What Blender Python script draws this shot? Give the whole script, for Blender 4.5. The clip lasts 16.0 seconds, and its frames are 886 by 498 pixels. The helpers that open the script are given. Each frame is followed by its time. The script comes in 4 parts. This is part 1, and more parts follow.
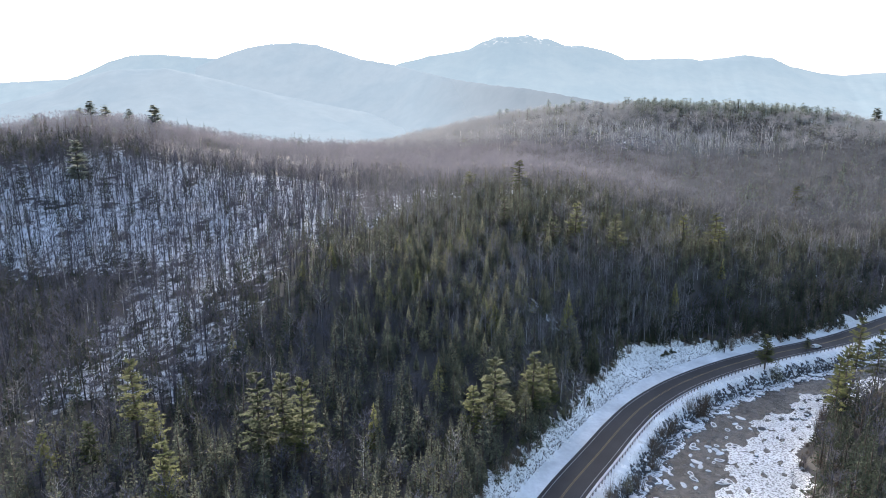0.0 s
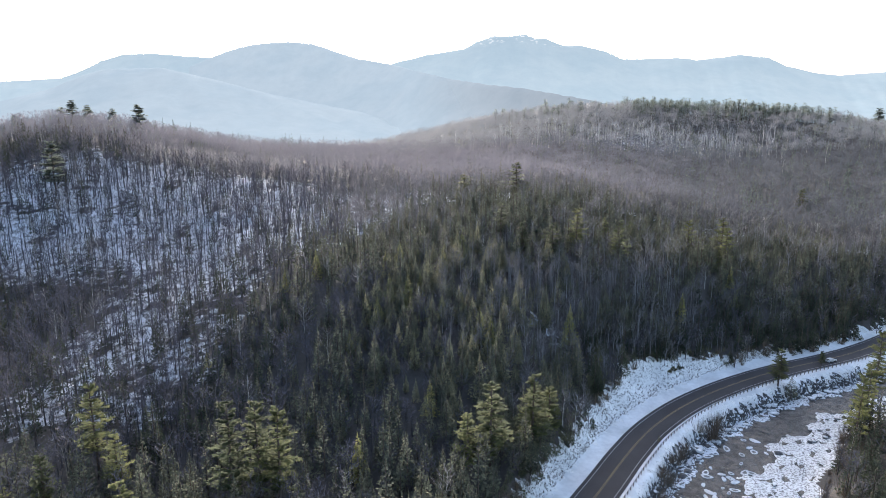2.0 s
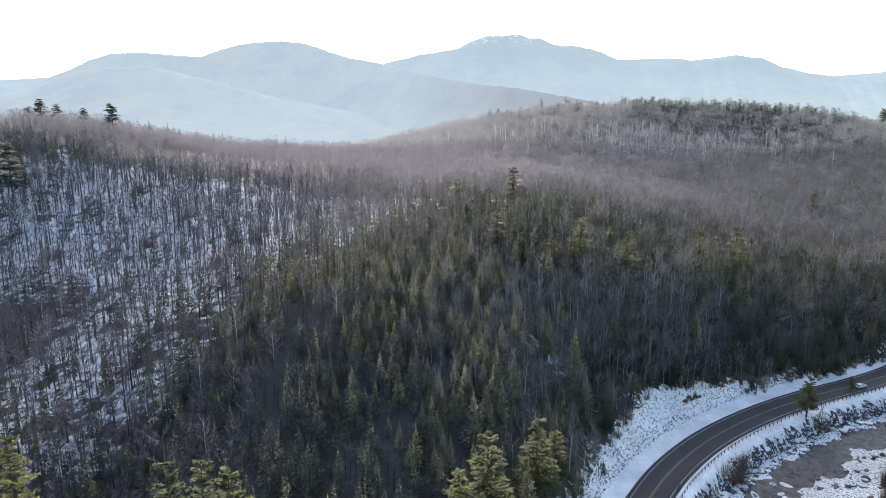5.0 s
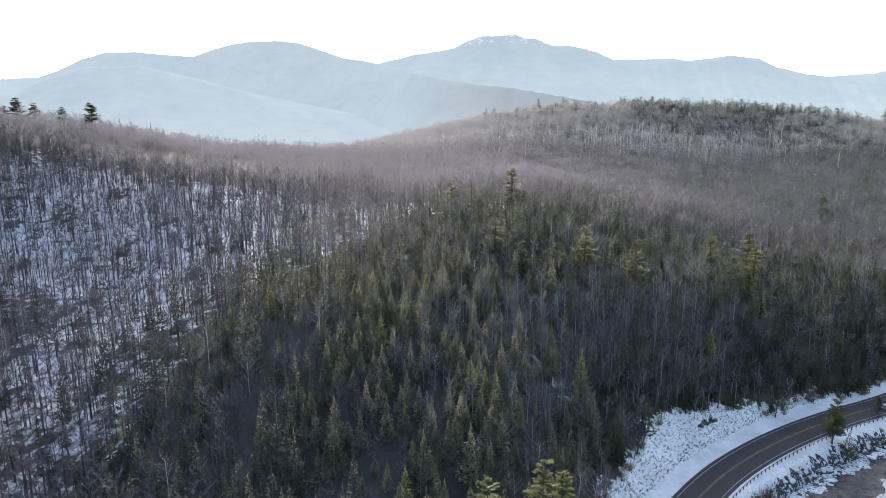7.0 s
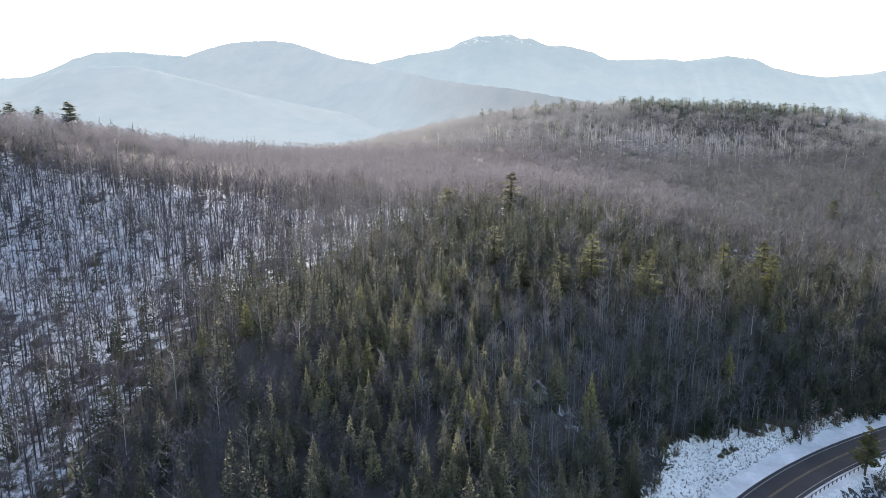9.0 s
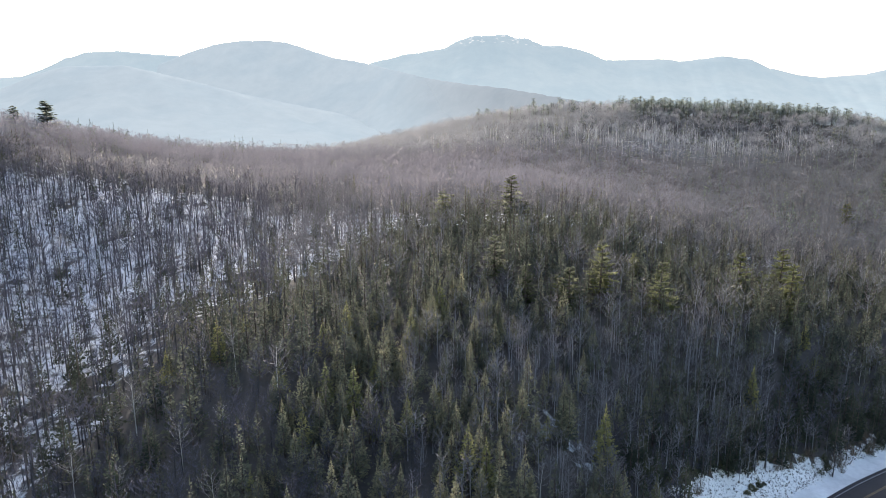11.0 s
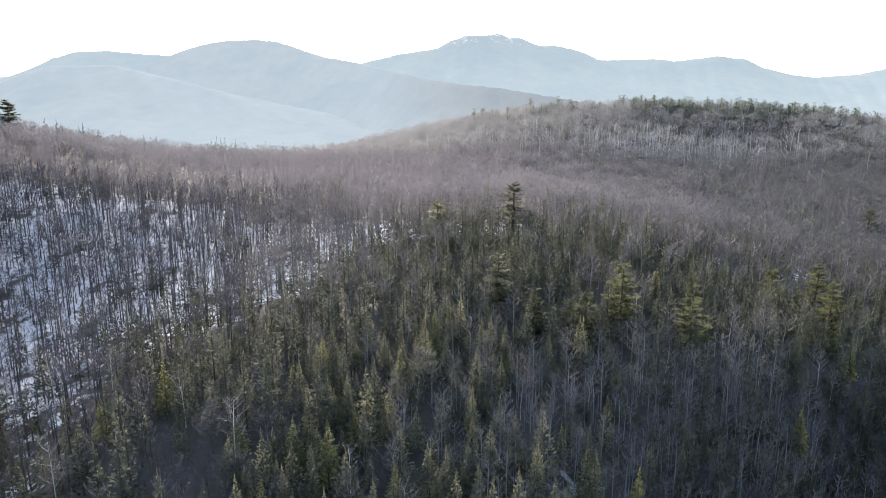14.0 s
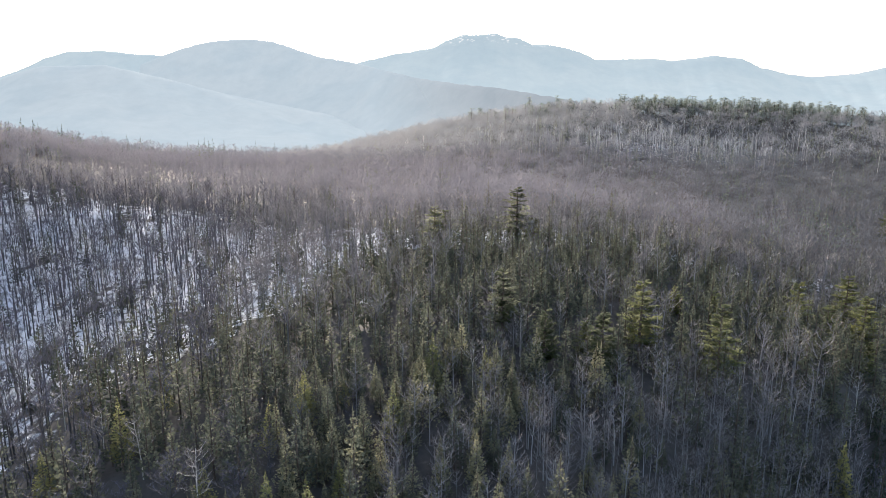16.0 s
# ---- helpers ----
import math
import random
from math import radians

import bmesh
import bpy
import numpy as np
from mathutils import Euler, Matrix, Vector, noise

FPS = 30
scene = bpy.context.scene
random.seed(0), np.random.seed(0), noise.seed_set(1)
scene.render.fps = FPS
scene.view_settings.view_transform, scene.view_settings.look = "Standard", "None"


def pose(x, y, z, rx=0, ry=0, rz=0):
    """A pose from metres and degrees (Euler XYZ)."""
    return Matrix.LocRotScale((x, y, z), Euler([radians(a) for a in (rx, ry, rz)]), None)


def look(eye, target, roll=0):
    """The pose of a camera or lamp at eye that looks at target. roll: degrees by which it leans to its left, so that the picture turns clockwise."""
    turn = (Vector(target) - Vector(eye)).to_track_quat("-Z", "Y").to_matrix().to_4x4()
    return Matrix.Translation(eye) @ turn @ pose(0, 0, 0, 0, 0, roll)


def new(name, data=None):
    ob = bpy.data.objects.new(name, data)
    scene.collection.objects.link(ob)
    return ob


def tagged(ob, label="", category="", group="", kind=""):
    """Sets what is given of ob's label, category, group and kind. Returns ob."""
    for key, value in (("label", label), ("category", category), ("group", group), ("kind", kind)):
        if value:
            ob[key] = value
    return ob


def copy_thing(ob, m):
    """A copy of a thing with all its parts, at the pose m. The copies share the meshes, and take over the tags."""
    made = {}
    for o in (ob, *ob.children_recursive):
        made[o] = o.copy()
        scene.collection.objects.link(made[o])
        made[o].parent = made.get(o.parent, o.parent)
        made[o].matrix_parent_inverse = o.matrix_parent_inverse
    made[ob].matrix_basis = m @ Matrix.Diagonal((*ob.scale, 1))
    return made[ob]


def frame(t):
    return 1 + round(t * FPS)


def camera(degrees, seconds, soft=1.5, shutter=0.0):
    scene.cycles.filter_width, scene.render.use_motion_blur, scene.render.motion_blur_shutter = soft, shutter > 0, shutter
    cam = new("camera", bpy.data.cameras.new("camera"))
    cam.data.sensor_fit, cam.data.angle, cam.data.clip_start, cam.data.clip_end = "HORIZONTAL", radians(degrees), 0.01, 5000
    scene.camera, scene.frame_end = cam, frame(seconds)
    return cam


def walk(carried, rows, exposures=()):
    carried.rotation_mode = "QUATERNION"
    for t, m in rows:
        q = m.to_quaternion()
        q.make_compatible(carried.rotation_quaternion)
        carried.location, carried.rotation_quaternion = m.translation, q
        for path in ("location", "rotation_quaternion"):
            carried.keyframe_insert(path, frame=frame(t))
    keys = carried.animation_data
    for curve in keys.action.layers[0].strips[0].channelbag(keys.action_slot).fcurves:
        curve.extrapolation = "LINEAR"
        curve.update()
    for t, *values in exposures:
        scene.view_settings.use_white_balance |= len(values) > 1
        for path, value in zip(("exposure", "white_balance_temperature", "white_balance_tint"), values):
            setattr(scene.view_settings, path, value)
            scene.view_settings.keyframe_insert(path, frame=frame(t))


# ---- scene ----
cam = camera(70, 16.0, soft=0.95)
# seconds, eye, heading to the left, tilt and lean in degrees
PATH = [
    (0, (4.27, -3.29, 81.23), 0.067, -11.954, -0.073),
    (1, (4.81, 3.34, 81.34), -0.105, -11.968, -0.059),
    (2, (5.30, 10.18, 81.40), -0.287, -11.974, -0.041),
    (3, (5.77, 17.22, 81.40), -0.476, -11.974, -0.021),
    (4, (6.19, 24.43, 81.36), -0.672, -11.969, 0.002),
    (5, (6.58, 31.78, 81.29), -0.873, -11.959, 0.025),
    (6, (6.94, 39.25, 81.18), -1.077, -11.945, 0.047),
    (7, (7.27, 46.82, 81.06), -1.284, -11.928, 0.068),
    (8, (7.57, 54.46, 80.92), -1.491, -11.910, 0.087),
    (9, (7.85, 62.14, 80.78), -1.698, -11.890, 0.101),
    (10, (8.10, 69.85, 80.63), -1.903, -11.871, 0.111),
    (11, (8.32, 77.55, 80.50), -2.104, -11.853, 0.115),
    (12, (8.52, 85.22, 80.38), -2.301, -11.836, 0.112),
    (13, (8.70, 92.84, 80.27), -2.492, -11.822, 0.100),
    (14, (8.87, 100.38, 80.20), -2.675, -11.812, 0.079),
    (15, (9.01, 107.82, 80.17), -2.849, -11.807, 0.048),
    (16, (9.14, 115.13, 80.17), -3.012, -11.807, 0.005),
]
walk(cam, [(t, pose(*eye, 90 + tilt, 0, turn) @ pose(0, 0, 0, 0, 0, lean)) for t, eye, turn, tilt, lean in PATH],
     exposures=[(0.0, 1.60, 6350, 10), (4.0, 1.60, 6500, 10), (9.0, 1.60, 6700, 10), (16.0, 1.60, 6800, 10)])

# ---- world, sun, exposure ----
SUN_AZ, SUN_EL = radians(-9), radians(23)
world = bpy.data.worlds.new("world")
scene.world = world
world.use_nodes = True
wn = world.node_tree
sky = wn.nodes.new("ShaderNodeTexSky")
sky.sky_type, sky.sun_disc = "NISHITA", False
sky.sun_elevation, sky.sun_rotation = SUN_EL, SUN_AZ
sky.air_density, sky.dust_density, sky.ozone_density, sky.altitude = 1.0, 4.0, 1.0, 400
wn.nodes["Background"].inputs["Strength"].default_value = 0.15
wn.links.new(sky.outputs[0], wn.nodes["Background"].inputs["Color"])
sun_data = bpy.data.lights.new("sun", "SUN")
sun_data.energy, sun_data.angle, sun_data.color = 3.3, radians(0.6), (1.0, 0.95, 0.87)
sun = new("sun", sun_data)
sun_way = Vector((math.sin(SUN_AZ) * math.cos(SUN_EL), math.cos(SUN_AZ) * math.cos(SUN_EL), math.sin(SUN_EL)))
sun.matrix_world = look(sun_way * 400, (0, 0, 0))


# ---- materials ----
def material(name, rough=0.8, spec=0.3):
    m = bpy.data.materials.new(name)
    m.use_nodes = True
    b = m.node_tree.nodes["Principled BSDF"]
    b.inputs["Roughness"].default_value = rough
    b.inputs["Specular IOR Level"].default_value = spec
    return m, m.node_tree, b


def noise_of(nt, scale, detail=3.0, rough=0.6):
    """World-sized noise, its value."""
    geo = nt.nodes.new("ShaderNodeNewGeometry")
    n = nt.nodes.new("ShaderNodeTexNoise")
    n.inputs["Scale"].default_value, n.inputs["Detail"].default_value, n.inputs["Roughness"].default_value = scale, detail, rough
    nt.links.new(geo.outputs["Position"], n.inputs["Vector"])
    return n.outputs[0]


def ramp(nt, value, stops):
    r = nt.nodes.new("ShaderNodeValToRGB")
    e = r.color_ramp.elements
    while len(e) < len(stops):
        e.new(0.5)
    for el, (p, c) in zip(e, stops):
        el.position, el.color = p, (*c, 1)
    nt.links.new(value, r.inputs[0])
    return r.outputs[0]


def mix(nt, fac, a, b, how="MIX"):
    m = nt.nodes.new("ShaderNodeMix")
    m.data_type, m.blend_type = "RGBA", how
    for socket, v in ((m.inputs[0], fac), (m.inputs[6], a), (m.inputs[7], b)):
        if isinstance(v, bpy.types.NodeSocket):
            nt.links.new(v, socket)
        else:
            socket.default_value = v if isinstance(v, (int, float)) else (*v, 1)
    return m.outputs[2]


def relief(nt, b, value, strength, distance):
    k = nt.nodes.new("ShaderNodeBump")
    k.inputs["Strength"].default_value, k.inputs["Distance"].default_value = strength, distance
    nt.links.new(value, k.inputs["Height"])
    nt.links.new(k.outputs[0], b.inputs["Normal"])


def speckled(name, dark, light, fine, coarse, rough=0.8, spec=0.3, bump=0.0, low=0.35, high=0.65):
    """Two colours mixed by a fine and a coarse noise."""
    m, nt, b = material(name, rough, spec)
    f = ramp(nt, noise_of(nt, fine), [(low, dark), (high, light)])
    c = ramp(nt, noise_of(nt, coarse, 2), [(0.3, (0.7, 0.7, 0.7)), (0.7, (1, 1, 1))])
    nt.links.new(mix(nt, 1.0, f, c, "MULTIPLY"), b.inputs["Base Color"])
    if bump:
        relief(nt, b, noise_of(nt, fine), 0.6, bump)
    return m


def needles(name, dark, light, sheer=0.25):
    """Conifer needles: green with a share of light passing sheer, each tree a little different."""
    m, nt, b = material(name, 0.8, 0.12)
    info = nt.nodes.new("ShaderNodeObjectInfo")
    geo = nt.nodes.new("ShaderNodeNewGeometry")
    tree = mix(nt, ramp(nt, noise_of(nt, 0.28, 1), [(0.36, (0, 0, 0)), (0.64, (1, 1, 1))]), dark, light)
    own = mix(nt, info.outputs["Random"], (0.6, 0.65, 0.65), (1.5, 1.4, 1.15))
    blade = mix(nt, geo.outputs["Random Per Island"], (0.72, 0.75, 0.75), (1.22, 1.18, 1.08))
    col = mix(nt, 1.0, mix(nt, 1.0, tree, own, "MULTIPLY"), blade, "MULTIPLY")
    nt.links.new(col, b.inputs["Base Color"])
    n = nt.nodes.new("ShaderNodeVectorMath")  # a spray of needles has no flat face
    n.operation = "MULTIPLY_ADD"
    n.inputs[1].default_value, n.inputs[2].default_value = (0.6, 0.6, 0.6), (0, 0, 0.55)
    nt.links.new(geo.outputs["Normal"], n.inputs[0])
    nt.links.new(n.outputs[0], b.inputs["Normal"])
    t = nt.nodes.new("ShaderNodeBsdfTranslucent")
    nt.links.new(col, t.inputs["Color"])
    s = nt.nodes.new("ShaderNodeMixShader")
    s.inputs[0].default_value = sheer
    nt.links.new(b.outputs[0], s.inputs[1])
    nt.links.new(t.outputs[0], s.inputs[2])
    nt.links.new(s.outputs[0], nt.nodes["Material Output"].inputs["Surface"])
    return m


def bark(name, dark, light, rough=0.6, spec=0.5, sheer=0.0, spread=0.33, even=False):
    m, nt, b = material(name, rough, spec)
    info = nt.nodes.new("ShaderNodeObjectInfo")
    geo = nt.nodes.new("ShaderNodeNewGeometry")
    c = mix(nt, noise_of(nt, 0.1, 2), dark, light)
    c = mix(nt, 1.0, c, mix(nt, geo.outputs["Random Per Island"], (1 - spread,) * 3, (1 + spread,) * 3), "MULTIPLY")
    c = mix(nt, 1.0, c, mix(nt, info.outputs["Random"], (0.8, 0.78, 0.76), (1.15, 1.15, 1.15)), "MULTIPLY")
    nt.links.new(c, b.inputs["Base Color"])
    if sheer:
        t = nt.nodes.new("ShaderNodeBsdfTranslucent")
        nt.links.new(c, t.inputs["Color"])
        if even:  # a twig is round and has no facets: turn its normal towards the crown's
            n = nt.nodes.new("ShaderNodeVectorMath")
            n.operation = "MULTIPLY_ADD"
            n.inputs[1].default_value, n.inputs[2].default_value = (0.25, 0.25, 0.25), (0, 0, 0.9)
            nt.links.new(geo.outputs["Normal"], n.inputs[0])
            nt.links.new(n.outputs[0], b.inputs["Normal"])
        s = nt.nodes.new("ShaderNodeMixShader")
        s.inputs[0].default_value = sheer
        nt.links.new(b.outputs[0], s.inputs[1])
        nt.links.new(t.outputs[0], s.inputs[2])
        nt.links.new(s.outputs[0], nt.nodes["Material Output"].inputs["Surface"])
    return m


def floor_material():
    """Snow over brown leaf litter; the ground's own snow cover sets how much of the litter shows."""
    m, nt, b = material("forest_floor", 0.85, 0.2)
    cover = nt.nodes.new("ShaderNodeAttribute")
    cover.attribute_name = "snow_cover"
    edge = nt.nodes.new("ShaderNodeMath")
    edge.operation = "MULTIPLY_ADD"
    edge.inputs[1].default_value, edge.inputs[2].default_value = 3.6, -2.25
    nt.links.new(cover.outputs["Fac"], edge.inputs[0])
    fac = nt.nodes.new("ShaderNodeMath")
    fac.operation, fac.use_clamp = "MULTIPLY_ADD", True
    fac.inputs[1].default_value = 6.0
    nt.links.new(noise_of(nt, 0.4, 5, 0.65), fac.inputs[0])
    shift = nt.nodes.new("ShaderNodeMath")
    shift.operation = "SUBTRACT"
    shift.inputs[1].default_value = 2.4
    nt.links.new(edge.outputs[0], shift.inputs[0])
    nt.links.new(shift.outputs[0], fac.inputs[2])
    litter = mix(nt, noise_of(nt, 0.9), (0.048, 0.043, 0.041), (0.105, 0.095, 0.088))
    snow = mix(nt, noise_of(nt, 0.2), (0.64, 0.66, 0.71), (0.78, 0.80, 0.83))
    nt.links.new(mix(nt, fac.outputs[0], litter, snow), b.inputs["Base Color"])
    relief(nt, b, noise_of(nt, 0.6), 0.5, 0.15)
    return m


FLOOR = floor_material()
SNOW = speckled("roadside_snow", (0.27, 0.26, 0.26), (0.90, 0.875, 0.84), 2.6, 0.08, 0.7, 0.3, 0.12, 0.32, 0.44)
ICE = speckled("river_ice", (0.09, 0.085, 0.085), (0.78, 0.79, 0.80), 1.9, 0.06, 0.35, 0.5, 0.15, 0.38, 0.54)
SHINGLE_ICE = speckled("shelf_ice", (0.10, 0.10, 0.105), (0.80, 0.81, 0.83), 1.5, 0.2, 0.45, 0.5, 0.1, 0.38, 0.47)
CLEAN_SNOW = speckled("ploughed_snow", (0.78, 0.77, 0.765), (0.89, 0.88, 0.87), 0.8, 0.1, 0.65, 0.3, 0.08)
SHINGLE = speckled("snowy_shingle", (0.05, 0.048, 0.048), (0.78, 0.79, 0.81), 1.5, 0.2, 0.6, 0.4, 0.3, 0.52, 0.60)
ROCK = speckled("wet_rock", (0.035, 0.035, 0.038), (0.12, 0.115, 0.11), 1.5, 0.2, 0.5, 0.5, 0.05)
ASPHALT = speckled("asphalt", (0.032, 0.030, 0.033), (0.052, 0.049, 0.053), 6.0, 0.12, 0.75, 0.35, 0.004)
YELLOW = speckled("yellow_line", (0.22, 0.165, 0.075), (0.31, 0.24, 0.12), 3.0, 0.3, 0.6)
WHITE_LINE = speckled("white_line", (0.30, 0.30, 0.30), (0.5, 0.5, 0.5), 3.0, 0.3, 0.6)
STEEL = speckled("galvanised_steel", (0.30, 0.31, 0.33), (0.45, 0.46, 0.48), 2.0, 0.2, 0.45, 0.5)
POST = speckled("weathered_post", (0.10, 0.085, 0.07), (0.18, 0.15, 0.12), 5.0, 0.5, 0.85)
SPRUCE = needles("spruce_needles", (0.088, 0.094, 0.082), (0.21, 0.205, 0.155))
# ridge needles are lightened to paint in the haze before them
RIDGE_SPRUCE = needles("hazed_fir_needles", (0.135, 0.155, 0.150), (0.20, 0.22, 0.20))
RIDGE_PINE = needles("hazed_pine_needles", (0.25, 0.285, 0.285), (0.32, 0.355, 0.335), 0.6)
# brighter, yellower copy of the spruce needles: sunlight painted on
LIT_SPRUCE = needles("lit_spruce_needles", (0.17, 0.17, 0.085), (0.30, 0.285, 0.14))
# dark needles of hemlock and juniper; they also paint shade onto roadside conifers
DARK_SHADED_NEEDLES = needles("dark_shaded_needles", (0.062, 0.070, 0.056), (0.105, 0.112, 0.078))
PINE = needles("pine_needles", (0.064, 0.076, 0.038), (0.158, 0.168, 0.080))
CONIFER_BARK = bark("conifer_bark", (0.07, 0.055, 0.045), (0.14, 0.11, 0.09), 0.85, 0.2)
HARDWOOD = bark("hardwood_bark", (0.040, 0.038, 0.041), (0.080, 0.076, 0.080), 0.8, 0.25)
# hardwood bark again, with the sun's brightness put into its colour
SUNLIT_BARK = bark("sunlit_hardwood_bark", (0.145, 0.142, 0.148), (0.275, 0.27, 0.278), 0.8, 0.25)
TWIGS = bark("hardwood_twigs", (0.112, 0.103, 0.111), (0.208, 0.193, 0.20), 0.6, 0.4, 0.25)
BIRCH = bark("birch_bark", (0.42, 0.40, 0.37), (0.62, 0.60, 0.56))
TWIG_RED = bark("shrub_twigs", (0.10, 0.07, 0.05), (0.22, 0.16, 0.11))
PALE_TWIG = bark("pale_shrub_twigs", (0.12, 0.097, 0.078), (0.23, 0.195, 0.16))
# hardwood twigs again, with shade put into their colour
SHADED_TWIGS = bark("shaded_hardwood_twigs", (0.066, 0.065, 0.084), (0.128, 0.126, 0.160), 0.7, 0.3, 0.25)
BANK_TWIG = bark("bank_brush", (0.045, 0.040, 0.038), (0.12, 0.107, 0.095))
STRAW = bark("dead_weeds", (0.07, 0.062, 0.05), (0.18, 0.15, 0.115))
# far bark holds painted haze: bluish on the slope, thin eastward, palest on the ridge
FAR_HARDWOOD = bark("hazed_slope_bark", (0.118, 0.115, 0.139), (0.170, 0.167, 0.196), 0.9, 0.1, 0.55, 0.06, True)
EAST_HARDWOOD = bark("thin_haze_bark", (0.080, 0.085, 0.099), (0.118, 0.123, 0.138), 0.9, 0.1, 0.55, 0.08, True)
RIDGE_HARDWOOD = bark("hazed_ridge_bark", (0.262, 0.274, 0.304), (0.322, 0.334, 0.366), 0.9, 0.1, 0.5, 0.05, True)


def water_material():
    m, nt, b = material("river_water", 0.2, 0.4)
    nt.links.new(ramp(nt, noise_of(nt, 0.45, 6, 0.65), [(0.40, (0.007, 0.007, 0.008)), (0.60, (0.085, 0.073, 0.066))]), b.inputs["Base Color"])
    relief(nt, b, noise_of(nt, 1.8, 5), 1.0, 0.3)
    return m


WATER = water_material()


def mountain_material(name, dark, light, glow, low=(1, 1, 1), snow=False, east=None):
    """A far wooded mountain; haze is painted into its glowing colour, paler low down."""
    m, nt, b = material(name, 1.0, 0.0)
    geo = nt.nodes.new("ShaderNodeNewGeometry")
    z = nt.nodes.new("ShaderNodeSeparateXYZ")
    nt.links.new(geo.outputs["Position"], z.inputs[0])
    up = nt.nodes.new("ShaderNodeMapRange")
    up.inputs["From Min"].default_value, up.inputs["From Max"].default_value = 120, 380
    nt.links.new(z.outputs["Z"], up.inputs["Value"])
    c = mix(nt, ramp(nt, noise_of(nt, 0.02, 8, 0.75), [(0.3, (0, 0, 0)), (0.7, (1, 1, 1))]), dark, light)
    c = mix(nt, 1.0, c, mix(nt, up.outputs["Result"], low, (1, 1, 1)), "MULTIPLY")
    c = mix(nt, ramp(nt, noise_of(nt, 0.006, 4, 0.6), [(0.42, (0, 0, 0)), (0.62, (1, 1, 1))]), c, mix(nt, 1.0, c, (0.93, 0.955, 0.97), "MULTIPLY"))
    if east:  # haze painted thinner, so darker, towards its eastern foot
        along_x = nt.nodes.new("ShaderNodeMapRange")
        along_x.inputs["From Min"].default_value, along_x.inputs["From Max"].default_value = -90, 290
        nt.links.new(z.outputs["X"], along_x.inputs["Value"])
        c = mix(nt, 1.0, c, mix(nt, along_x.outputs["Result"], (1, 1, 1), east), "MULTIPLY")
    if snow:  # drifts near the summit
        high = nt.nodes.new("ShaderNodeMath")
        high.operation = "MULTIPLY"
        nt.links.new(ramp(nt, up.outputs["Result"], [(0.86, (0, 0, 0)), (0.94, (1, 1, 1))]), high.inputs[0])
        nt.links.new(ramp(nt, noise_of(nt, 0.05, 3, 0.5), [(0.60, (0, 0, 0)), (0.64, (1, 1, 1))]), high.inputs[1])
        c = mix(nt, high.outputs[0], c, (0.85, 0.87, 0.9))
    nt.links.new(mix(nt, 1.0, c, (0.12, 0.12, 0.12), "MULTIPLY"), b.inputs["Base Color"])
    # the slope glows in its haze colour, though it is no source of light
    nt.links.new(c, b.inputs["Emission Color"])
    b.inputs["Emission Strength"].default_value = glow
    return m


# ---- meshes and parts ----
def mesh_of(name, verts, faces, mats, index=None, smooth=False):
    """A mesh from arrays: verts (n, 3), faces an array (m, 3 or 4) or a list of polygons."""
    me = bpy.data.meshes.new(name)
    v = np.asarray(verts, np.float32)
    if isinstance(faces, np.ndarray):
        k, n = faces.shape[1], len(faces)
        me.vertices.add(len(v))
        me.vertices.foreach_set("co", v.ravel())
        me.loops.add(n * k)
        me.loops.foreach_set("vertex_index", faces.astype(np.int32).ravel())
        me.polygons.add(n)
        me.polygons.foreach_set("loop_start", np.arange(n, dtype=np.int32) * k)
        if index is not None:
            me.polygons.foreach_set("material_index", index.astype(np.int32))
    else:
        me.from_pydata([tuple(p) for p in v], [], faces)
    for m in mats:
        me.materials.append(m)
    me.update(calc_edges=True)
    if smooth:
        me.polygons.foreach_set("use_smooth", np.ones(len(me.polygons), bool))
    return me


def part(name, me, parent, label="", m=None):
    ob = new(name, me)
    ob.parent = parent
    if m is not None:
        ob.matrix_basis = m
    return tagged(ob, label)


class Tris:
    """Collects triangles of one part."""

    def __init__(self):
        self.v, self.f = [], []

    def tri(self, a, b, c):
        n = len(self.v)
        self.v += [a, b, c]
        self.f.append((n, n + 1, n + 2))

    def kite(self, root, left, right, tip):
        n = len(self.v)
        self.v += [root, left, right, tip]
        self.f += [(n, n + 2, n + 1), (n + 1, n + 2, n + 3)]

    def tube(self, path, radii, sides):
        """A tapered tube along points, closed to a point at the tip."""
        n = len(self.v)
        for p, r in zip(path, radii):
            for k in range(sides):
                a = 2 * math.pi * k / sides
                self.v.append((p[0] + r * math.cos(a), p[1] + r * math.sin(a), p[2]))
        for j in range(len(path) - 1):
            for k in range(sides):
                a, b = n + j * sides + k, n + j * sides + (k + 1) % sides
                self.f += [(a, b, b + sides), (a, b + sides, a + sides)]

    def arrays(self):
        return np.array(self.v, np.float32), np.array(self.f, np.int32)


# ---- the lie of the land ----
HILLS = [(-180, 130, 75, 3.1), (-180, 230, 75, -1), (-180, 330, 75, 20.8), (-60, 130, 75, -2.4), (-60, 230, 75, 4.2), (-60, 330, 75, 4),
         (60, 130, 75, -5.5), (60, 230, 75, 23.6), (60, 330, 75, 14.9), (180, 130, 75, 8.6), (180, 230, 75, -2), (180, 330, 75, -1),
         (-270, 385, 70, 16.1), (-130, 425, 45, -0.9), (-205, 400, 42, 4), (0, 185, 32, 3.2), (50, 200, 30, -5.3), (100, 225, 35, -1),
         (20, 225, 35, 1.6), (-35, 205, 32, 8.3), (120, 262, 35, -8.8)]
